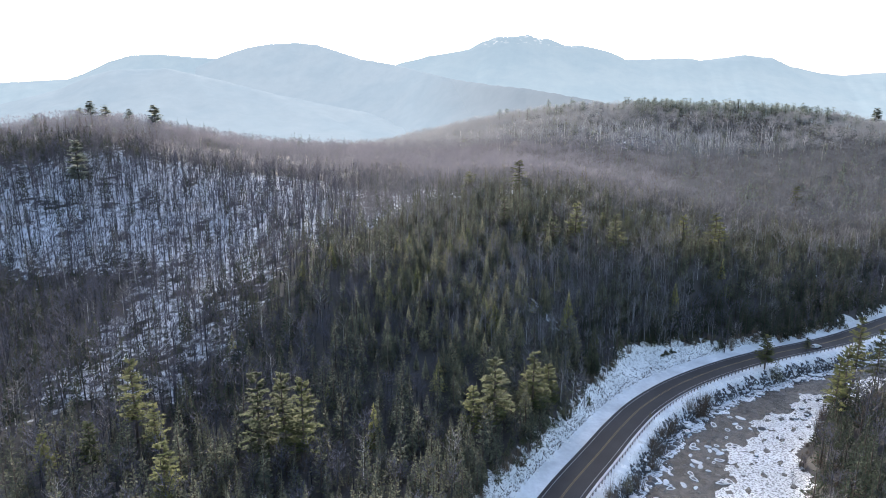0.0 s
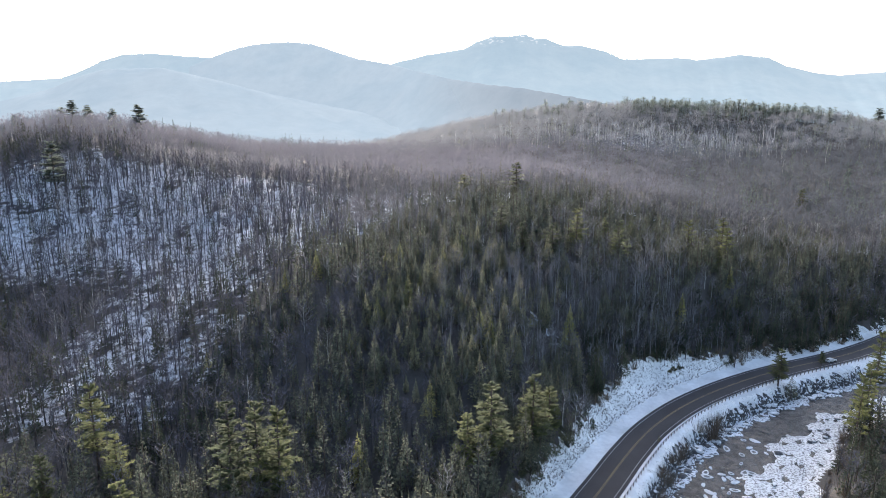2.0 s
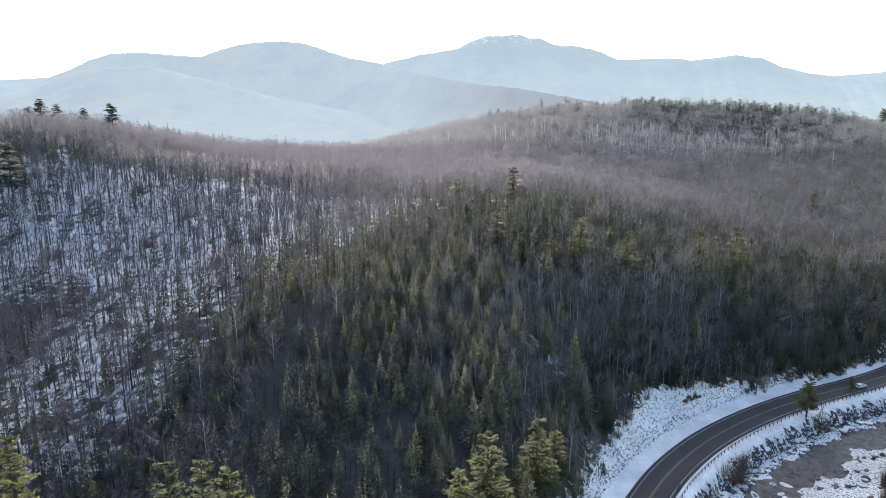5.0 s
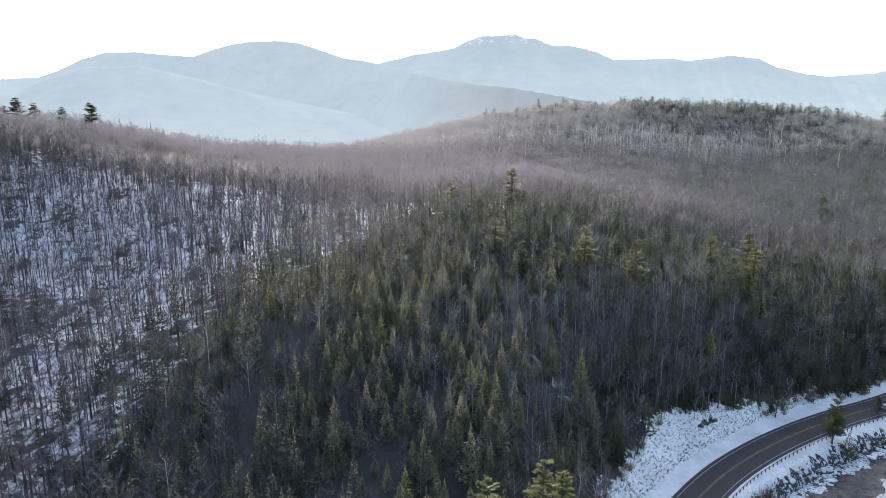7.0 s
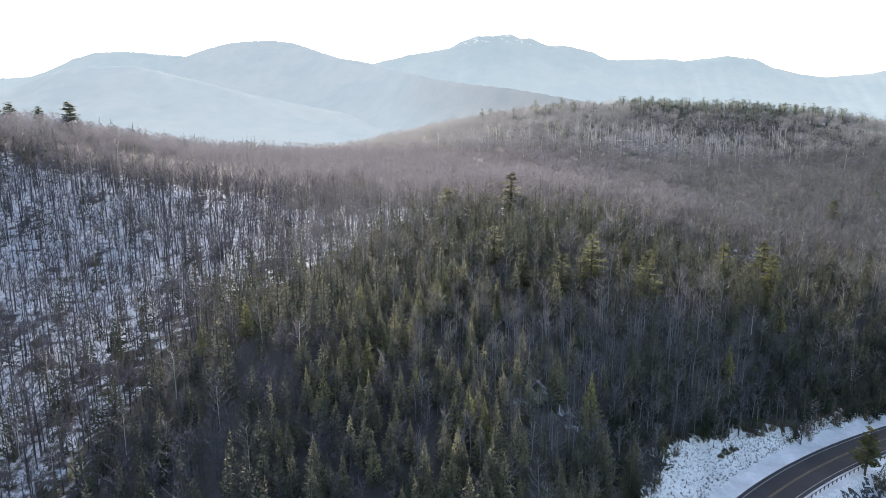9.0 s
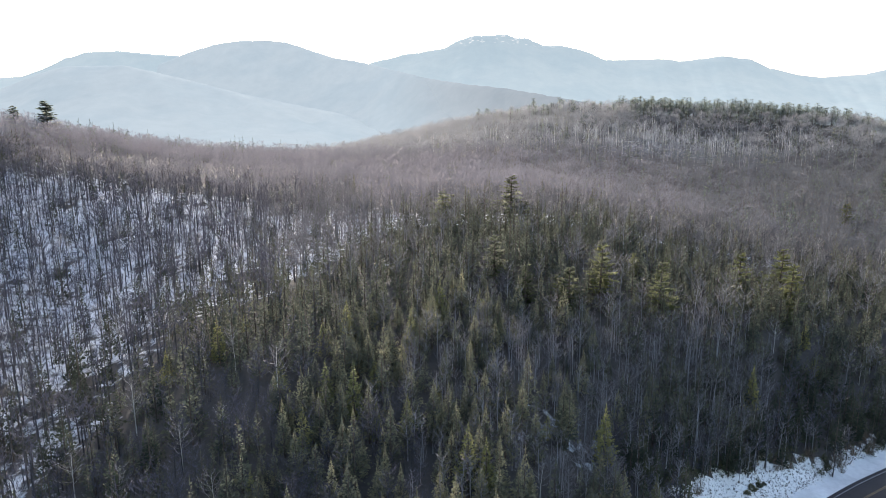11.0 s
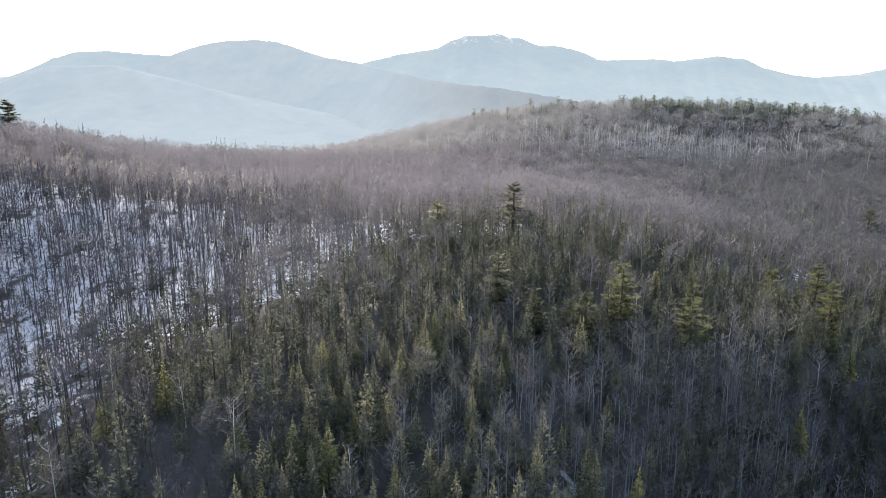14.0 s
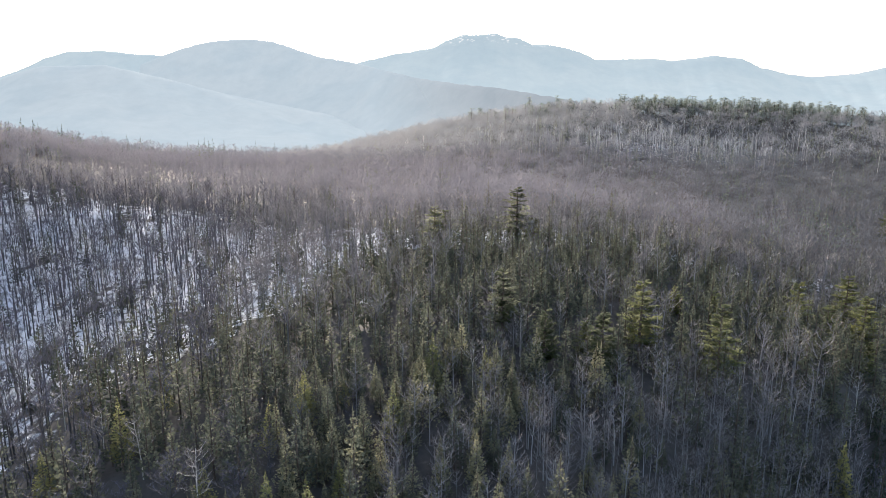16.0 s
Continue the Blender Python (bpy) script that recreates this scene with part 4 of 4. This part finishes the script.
for xy, kinds, where, wood in spots:
    xy = xy[seen_wedge(xy, 0)]
    xy = xy[xy[:, 1] < 26 + np.interp(xy[:, 0], *RIDGE)]
    xy = xy[(xy[:, 0] > -110) | (xy[:, 1] < 640)]
    ever = R.uniform(0, 1, len(xy)) < evergreen_share(xy[:, 0], xy[:, 1])
    if where == "ridge":
        crest = ever & (xy[:, 1] > np.interp(xy[:, 0], *RIDGE) - 62) & (xy[:, 0] > 60)
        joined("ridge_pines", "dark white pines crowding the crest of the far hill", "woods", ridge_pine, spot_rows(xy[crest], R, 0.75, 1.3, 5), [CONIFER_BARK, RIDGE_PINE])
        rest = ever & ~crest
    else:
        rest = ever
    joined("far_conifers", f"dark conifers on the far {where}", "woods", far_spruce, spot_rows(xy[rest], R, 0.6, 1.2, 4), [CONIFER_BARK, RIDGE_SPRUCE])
    xy = xy[~ever]
    grove = R.uniform(0, 1, len(xy)) < 0.75 * clearing(xy[:, 0], xy[:, 1])
    if grove.any():
        joined("birch_stand", f"pale birch stems standing in snow on the far {where}", "woods", birch_stand, spot_rows(xy[grove], R, 0.75, 1.1, 5), [BIRCH, wood])
    xy = xy[~grove]
    # darker bark to the east, where the painted haze is thinner
    dark = R.uniform(0, 1, len(xy)) < smooth(50, 240, xy[:, 0] + 60 * waves(xy[:, 0], xy[:, 1], 45, 61)) * (0.95 if where == "slope" else 0.2)
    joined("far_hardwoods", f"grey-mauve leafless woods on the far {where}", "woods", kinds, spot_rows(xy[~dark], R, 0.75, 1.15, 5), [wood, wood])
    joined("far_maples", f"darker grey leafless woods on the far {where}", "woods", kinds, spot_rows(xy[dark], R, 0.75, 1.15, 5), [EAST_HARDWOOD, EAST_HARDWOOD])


# ---- along the road and river ----
def along(u, s, dz=0.0):
    """A place by its way along the road and to the river side, on the ground."""
    i = u / 2.0
    k = int(np.clip(i, 0, len(LINE) - 2))
    p = LINE[k] + (LINE[k + 1] - LINE[k]) * (i - k) + SIDE[k] * s
    return Vector((p[0], p[1], float(height(p[0], p[1])) + dz))


def heading(u):
    k = int(np.clip(u / 2.0, 0, len(LINE) - 1))
    return math.atan2(TANGENT[k][1], TANGENT[k][0])


def box_mesh(name, size, mat, bevel=0.0, at=(0, 0, 0)):
    bm = bmesh.new()
    bmesh.ops.create_cube(bm, size=1)
    bmesh.ops.scale(bm, vec=size, verts=bm.verts)
    if bevel:
        bmesh.ops.bevel(bm, geom=bm.edges[:], offset=bevel, segments=2, affect="EDGES")
    bmesh.ops.translate(bm, vec=at, verts=bm.verts)
    me = bpy.data.meshes.new(name)
    bm.to_mesh(me)
    bm.free()
    me.materials.append(mat)
    return me


def build_guard_rail():
    """Steel rail on posts along the river side of the road."""
    root = tagged(new("guard_rail"), "galvanised steel guard rail on short weathered posts beside the road", "guard rail")
    u0, u1, s = U_LOW - 30, U_UP + 70, 5.35
    k = np.where((EVEN >= u0) & (EVEN <= u1))[0]
    profile = [(0.0, 0.42), (0.07, 0.48), (0.0, 0.55), (0.07, 0.62), (0.0, 0.70), (-0.03, 0.70), (-0.03, 0.42)]
    v, n = [], len(profile)
    for i in k:
        p = LINE[i] + SIDE[i] * s
        for a, z in profile:
            v.append((p[0] - SIDE[i][0] * a, p[1] - SIDE[i][1] * a, z - 0.1))
    f = np.array([(a * n + b, a * n + (b + 1) % n, (a + 1) * n + (b + 1) % n, (a + 1) * n + b) for a in range(len(k) - 1) for b in range(n)])
    part("rail", mesh_of("rail", v, f, [STEEL]), root)
    post = box_mesh("post", (0.16, 0.2, 1.25), POST, 0.02)
    for u in np.arange(u0, u1, 1.9):
        p = along(u, s + 0.15)
        part("post", post, root, "", Matrix.Translation((p.x, p.y, 0.12)) @ Matrix.Rotation(heading(u), 4, "Z"))


build_guard_rail()


def stone_mesh(name, r, mat, squash, detail=2):
    """A worn boulder: an uneven ball, flat below."""
    bm = bmesh.new()
    bmesh.ops.create_icosphere(bm, subdivisions=detail, radius=1)
    seed = Vector((r.uniform(0, 50), r.uniform(0, 50), 0))
    for v in bm.verts:
        d = 1 + 0.35 * noise.noise(v.co * 1.1 + seed) + 0.15 * noise.noise(v.co * 2.7 + seed)
        v.co = Vector((v.co.x * d, v.co.y * d * 0.8, max(v.co.z * d * squash, -0.35)))
    me = bpy.data.meshes.new(name)
    bm.to_mesh(me)
    bm.free()
    me.materials.append(mat)
    return me


def cap_mesh(name, r, mat, thick, rim):
    """A pad of snow or ice with a raised, rounded rim and an uneven outline."""
    v, f, n = [(0, 0, thick * 0.75)], [], 14
    ph = [r.uniform(0, 6.28) for _ in range(3)]
    for q, z in ((0.55, thick * 0.7), (0.82, thick + rim), (0.97, thick * 0.75), (1.0, 0.0), (0.9, -0.15)):
        for k in range(n):
            a = 6.283 * k / n
            d = q * (1 + 0.16 * math.sin(2 * a + ph[0]) + 0.1 * math.sin(3 * a + ph[1]) + 0.05 * math.sin(5 * a + ph[2]))
            v.append((d * math.cos(a), d * 0.72 * math.sin(a), z))
    f += [(0, 1 + k, 1 + (k + 1) % n) for k in range(n)]
    for j in range(4):
        f += [(1 + j * n + k, 1 + (j + 1) * n + k, 1 + (j + 1) * n + (k + 1) % n, 1 + j * n + (k + 1) % n) for k in range(n)]
    me = mesh_of(name, v, f, [mat] if not rim else [mat, ROCK], None, True)
    if rim and r.random() < 0.6:
        for p in me.polygons[:n]:
            p.material_index = 1
    return me


rd = random.Random(12)
stones = [stone_mesh("stone", rd, ROCK, rd.uniform(0.55, 0.8)) for _ in range(5)]
snow_caps = [cap_mesh("snow_cap", rd, CLEAN_SNOW, 0.32, 0.0) for _ in range(4)]
floes = [cap_mesh("ice_floe", rd, CLEAN_SNOW, 0.10, 0.14) for _ in range(6)]


def boulder(x, y, z, size, capped):
    root = tagged(new("boulder"), "dark wet boulder topped with snow at the river's edge" if capped else "dark wet bare boulder at the river's edge", "boulder", "river boulders")
    root.matrix_basis = Matrix.Translation((x, y, z)) @ Matrix.Rotation(rd.uniform(0, 6.28), 4, "Z") @ Matrix.Scale(size, 4)
    part("stone", rd.choice(stones), root)
    if capped:
        part("snow_cap", rd.choice(snow_caps), root, "white snow", Matrix.Translation((0, 0, 0.42)) @ Matrix.Diagonal((0.85, 0.9, 0.9, 1)))


for k in range(260):
    u = rd.uniform(U_LOW - 18, U_UP + 30)
    s = rd.triangular(8.2, 13.2, 11.2)
    p = along(u, s)
    boulder(p.x, p.y, max(p.z, -5.1) + 0.1, rd.choice((0.4, 0.55, 0.7, 0.9, 1.2)), rd.random() < 0.6)
boulder(72.4, 160.6, -4.9, 1.9, True)
for k in range(15):
    u = rd.uniform(U_LOW - 5, U_UP - 25)
    near = float(bar_edges(u)[0])
    p = along(u, rd.uniform(near + 1, near + 8))
    boulder(p.x, p.y, p.z, rd.uniform(0.5, 1.2), rd.random() < 0.7)
for k in range(84):
    u = U_LOW + rd.triangular(-14, 85, 8)
    near = float(bar_edges(u)[0])
    s = rd.uniform(12.8, near - 1) if rd.random() < 0.7 else near - rd.uniform(0.3, 2)
    p = along(u, s)
    ob = tagged(new("ice_floe", rd.choice(floes)), "round snow-covered ice pad frozen round a river stone", "ice", "ice pads")
    size = rd.uniform(0.5, 1.5)
    ob.matrix_basis = Matrix.Translation((p.x, p.y, -4.96)) @ Matrix.Rotation(rd.uniform(0, 6.28), 4, "Z") @ Matrix.Diagonal((size, size * 0.85, 0.8, 1))


# small rubble of rock and ice along the bank
pebbles = []
for k in range(5):
    c = Tris()
    me = stone_mesh("pebble", rd, ROCK, rd.uniform(0.55, 0.9), 1)
    me.calc_loop_triangles()
    co = [tuple(v.co) for v in me.vertices]
    for tri in me.loop_triangles:
        c.tri(*(co[i] for i in tri.vertices))
    pebbles.append((Tris(), c))
    bpy.data.meshes.remove(me)
for name, label, count, mat, lo, hi in (("bank_rubble", "dark wet rubble stone on the river bank", 1800, ROCK, 0.18, 0.6), ("ice_rubble", "broken snowy ice between the bank's stones", 1500, SHINGLE_ICE, 0.2, 0.6)):
    rows = []
    for k in range(count):
        u, s = rd.uniform(U_LOW - 22, U_UP + 35), rd.triangular(8.0, 13.4, 11.4)
        p = along(u, s)
        rows.append((p.x, p.y, max(p.z, -5.05), rd.uniform(0, 6.28), rd.uniform(lo, hi), rd.randrange(5)))
    joined(name, label, "rubble", pebbles, rows, [mat, mat])


rows = []
for k in range(260):
    u = rd.uniform(U_LOW - 15, U_UP + 10)
    p = along(u, rd.uniform(13.2, float(bar_edges(u)[0]) - 0.5))
    rows.append((p.x, p.y, -5.12, rd.uniform(0, 6.28), rd.uniform(0.2, 0.6), rd.randrange(5)))
joined("river_stones", "dark wet stones just breaking the river's surface", "stones", pebbles, rows, [ROCK, ROCK])


def tuft(r, n, h, spread, width):
    """A clump of thin dead stalks."""
    c = Tris()
    for k in range(n):
        a, q = r.uniform(0, 6.28), r.uniform(0, spread)
        p = Vector((math.cos(a) * q * 0.4, math.sin(a) * q * 0.4, -0.05))
        tip = Vector((math.cos(a) * q * r.uniform(0.6, 1.5), math.sin(a) * q * r.uniform(0.6, 1.5), h * r.uniform(0.5, 1.1)))
        o = Vector((-math.sin(a + 0.7), math.cos(a + 0.7), 0)) * width
        c.tri(tuple(p + o), tuple(p - o), tuple(tip))
    return Tris(), c


def strip_spots(count, lo, hi, small, large, kinds, seed, u0, u1):
    r = np.random.RandomState(seed)
    rows = []
    for k in range(count):
        u = r.uniform(u0, u1)
        w = float(bank_width(u))
        s = -r.uniform(lo, w + hi)
        p = along(u, s)
        rows.append((p.x, p.y, p.z, r.uniform(0, 6.28), r.uniform(small, large), r.randint(kinds)))
    return rows


weeds = [tuft(rd, 9, 0.75, 0.5, 0.045) for _ in range(5)]
joined("dead_weeds", "dead brown weeds poking through the roadside snow", "weeds", weeds, strip_spots(6500, 8.6, 0.5, 0.22, 0.85, 5, 61, U_LOW - 40, U_UP + 40), [STRAW, STRAW])
rows = []
for k in range(750):
    u, s = rd.uniform(U_LOW - 30, U_UP + 40), rd.triangular(7.6, 12.4, 10.2)
    p = along(u, s)
    rows.append((p.x, p.y, p.z, rd.uniform(0, 6.28), rd.uniform(0.5, 1.4), rd.randrange(5)))
joined("bank_weeds", "dead brown weeds on the snowy river bank", "weeds", weeds, rows, [BANK_TWIG, BANK_TWIG])


def shrub_thing(seed):
    r = random.Random(seed)
    root = tagged(new("shrub"), "bare brown multi-stemmed shrub in the snow", "shrub", "bare shrubs")
    stem, crown = tuft(r, 14, 2.3, 0.75, 0.025)
    fine = tuft(r, 60, 2.5, 1.3, 0.02)[1]
    part("stem", mesh_of("stem", *crown.arrays(), [TWIG_RED]), root)
    part("crown", mesh_of("crown", *fine.arrays(), [PALE_TWIG if seed % 2 else TWIG_RED]), root)
    return root


shrubs = [shrub_thing(k) for k in range(4)]
spots = []
for k in range(34):
    u = U_LOW + rd.triangular(-12, 100, 22)
    spots.append((u, rd.uniform(8.3, 11), rd.uniform(0.9, 1.9)))
for k in range(120):
    u = rd.uniform(U_LOW - 25, U_UP + 30)
    spots.append((u, -float(bank_width(u)) - rd.uniform(-2.2, 0.8), rd.uniform(0.45, 1.1)))
for k in range(90):
    u = rd.uniform(U_LOW - 10, U_UP + 10)
    spots.append((u, float(bar_edges(u)[1]) + rd.uniform(-1.5, 13), rd.uniform(0.8, 1.8)))
for k, (u, s, size) in enumerate(spots):
    p = along(u, s)
    m = Matrix.Translation(p) @ Matrix.Rotation(rd.uniform(0, 6.28), 4, "Z") @ Matrix.Scale(size, 4)
    if k < 4:
        shrubs[k].matrix_basis = m
    else:
        copy_thing(shrubs[k % 4], m)

# small evergreens on the river bank and the roadside
for x, y, top, k in ((46.5, 127.5, 1.2, 2), (113, 190.5, 4.0, 2), (61, 157.5, 2.4, 1)):
    z = float(height(x, y))
    m = Matrix.Translation((x, y, z - 0.1)) @ Matrix.Diagonal((1.25 * (top - z) / 12.0, 1.25 * (top - z) / 12.0, (top - z) / 12.0, 1))
    copy_thing(spruce_trees[k], m)
for x, y, top in ((109.5, 191.8, 9.3), (131.5, 206.5, 4.6), (136, 187, 17.5), (140, 183, 15), (113, 160, 13), (119, 166, 15)):
    z = float(height(x, y))
    size, wide = (top - z) / 20, 1.5 if top < 10 else 0.85
    copy_thing(pine_trees[int(x) % 4], Matrix.Translation((x, y, z - 0.1)) @ Matrix.Diagonal((wide * size, wide * size, size, 1)))

# low dark scrub, ragged along the foot of the woods
r = np.random.RandomState(77)
rows = []
for k in range(520):
    u = r.uniform(U_LOW - 30, U_UP + 40)
    clump = 1.6 + 2.4 * math.sin(u * 0.19) * math.sin(u * 0.47 + 1)
    p = along(u, -float(bank_width(u)) + r.uniform(-2.5, max(0.3, clump)))
    rows.append((p.x, p.y, p.z - 0.05, r.uniform(0, 6.28), r.uniform(0.07, 0.25), r.randint(6)))
scrub = [spruce(rd, 10.0, 60, 0.45, 2.4) for _ in range(6)]
joined("juniper_scrub", "low dark juniper scrub at the edge of the woods", "scrub", scrub, rows, [CONIFER_BARK, DARK_SHADED_NEEDLES])

# a low dark clump of juniper at the top of the bank
for x, y, size in ((78.5, 196.5, 0.34), (80.6, 197.6, 0.26), (76.9, 195.2, 0.22), (82.2, 198.4, 0.18)):
    copy_thing(spruce_trees[1], Matrix.Translation((x, y, float(height(x, y)) - 0.2)) @ Matrix.Diagonal((2.6 * size, 2.6 * size, 0.5 * size, 1)))

# bare trees at the edge of the bar and on the far bank
for k in range(16):
    u = U_LOW + rd.uniform(-12, 75)
    p = along(u, float(bar_edges(u)[1]) + rd.uniform(-5, 1.5))
    copy_thing(dusk_trees[k % 4], Matrix.Translation(p) @ Matrix.Rotation(rd.uniform(0, 6.28), 4, "Z") @ Matrix.Scale(rd.uniform(0.4, 0.75), 4))

# ---- a car on the road ----
def build_car():
    paint = speckled("silver_paint", (0.55, 0.56, 0.57), (0.62, 0.63, 0.64), 1.0, 0.3, 0.3, 0.5)
    dark = speckled("dark_glass", (0.015, 0.016, 0.018), (0.02, 0.02, 0.022), 1.0, 0.3, 0.08, 0.5)
    rubber = speckled("rubber", (0.02, 0.02, 0.02), (0.03, 0.03, 0.03), 5.0, 0.3, 0.9)
    lamp = speckled("lamp_glass", (0.6, 0.6, 0.58), (0.7, 0.7, 0.68), 2.0, 0.3, 0.15)
    red = speckled("tail_lamp_glass", (0.3, 0.02, 0.02), (0.35, 0.03, 0.03), 2.0, 0.3, 0.2)
    car = tagged(new("car"), "silver estate car driving on the asphalt road", "car")
    side = [(-2.2, 0.35), (-2.25, 0.75), (-2.1, 1.0), (-1.9, 1.38), (-1.4, 1.48), (0.2, 1.45), (1.0, 0.98), (1.95, 0.85), (2.2, 0.65), (2.2, 0.35)]
    v, n = [], len(side)
    for y, f in ((-0.86, 1.0), (-0.8, 1.02), (0.8, 1.02), (0.86, 1.0)):
        v += [(x, y * (0.82 if z > 1.1 else 1), z * f if z > 0.5 else z) for x, z in side]
    faces = [tuple(range(n))[::-1], tuple(range(3 * n, 4 * n))]
    faces += [(j * n + k, j * n + (k + 1) % n, (j + 1) * n + (k + 1) % n, (j + 1) * n + k) for j in range(3) for k in range(n)]
    body = part("body", mesh_of("body", v, faces, [paint]), car)
    for y in (-1, 1):
        for x0, x1 in ((-1.75, -0.75), (-0.65, 0.35)):
            part("side_window", mesh_of("side_window", [(x0, y * 0.80, 1.08), (x1 + 0.1, y * 0.80, 1.08), (x1 - 0.1, y * 0.735, 1.38), (x0 + 0.1, y * 0.735, 1.38)], [(0, 1, 2, 3) if y < 0 else (3, 2, 1, 0)], [dark]), body, "dark glass")
        part("headlight", box_mesh("headlight", (0.12, 0.36, 0.14), lamp, 0.03, (2.17, y * 0.6, 0.72)), car, "clear glass")
        part("tail_lamp", box_mesh("tail_lamp", (0.1, 0.2, 0.3), red, 0.03, (-2.22, y * 0.7, 0.85)), car, "red glass")
        for x in (-1.35, 1.35):
            bm = bmesh.new()
            bmesh.ops.create_cone(bm, cap_ends=True, segments=16, radius1=0.33, radius2=0.33, depth=0.22)
            bmesh.ops.rotate(bm, cent=(0, 0, 0), matrix=Matrix.Rotation(radians(90), 3, "X"), verts=bm.verts)
            bmesh.ops.translate(bm, vec=(x, y * 0.78, 0.33), verts=bm.verts)
            me = bpy.data.meshes.new("wheel")
            bm.to_mesh(me)
            bm.free()
            me.materials.append(rubber)
            part("wheel", me, car, "black tyre")
    part("windscreen", mesh_of("windscreen", [(0.28, -0.66, 1.44), (0.28, 0.66, 1.44), (0.98, 0.76, 1.03), (0.98, -0.76, 1.03)], [(0, 3, 2, 1)], [dark]), body, "dark glass")
    part("rear_window", mesh_of("rear_window", [(-1.92, -0.62, 1.38), (-1.92, 0.62, 1.38), (-2.11, 0.7, 1.05), (-2.11, -0.7, 1.05)], [(0, 1, 2, 3)], [dark]), body, "dark glass")
    u = U_UP + 1.5
    p = along(u, 1.9)
    car.matrix_basis = Matrix.Translation((p.x, p.y, 0.04)) @ Matrix.Rotation(heading(u), 4, "Z") @ Matrix.Scale(0.86, 4)


build_car()
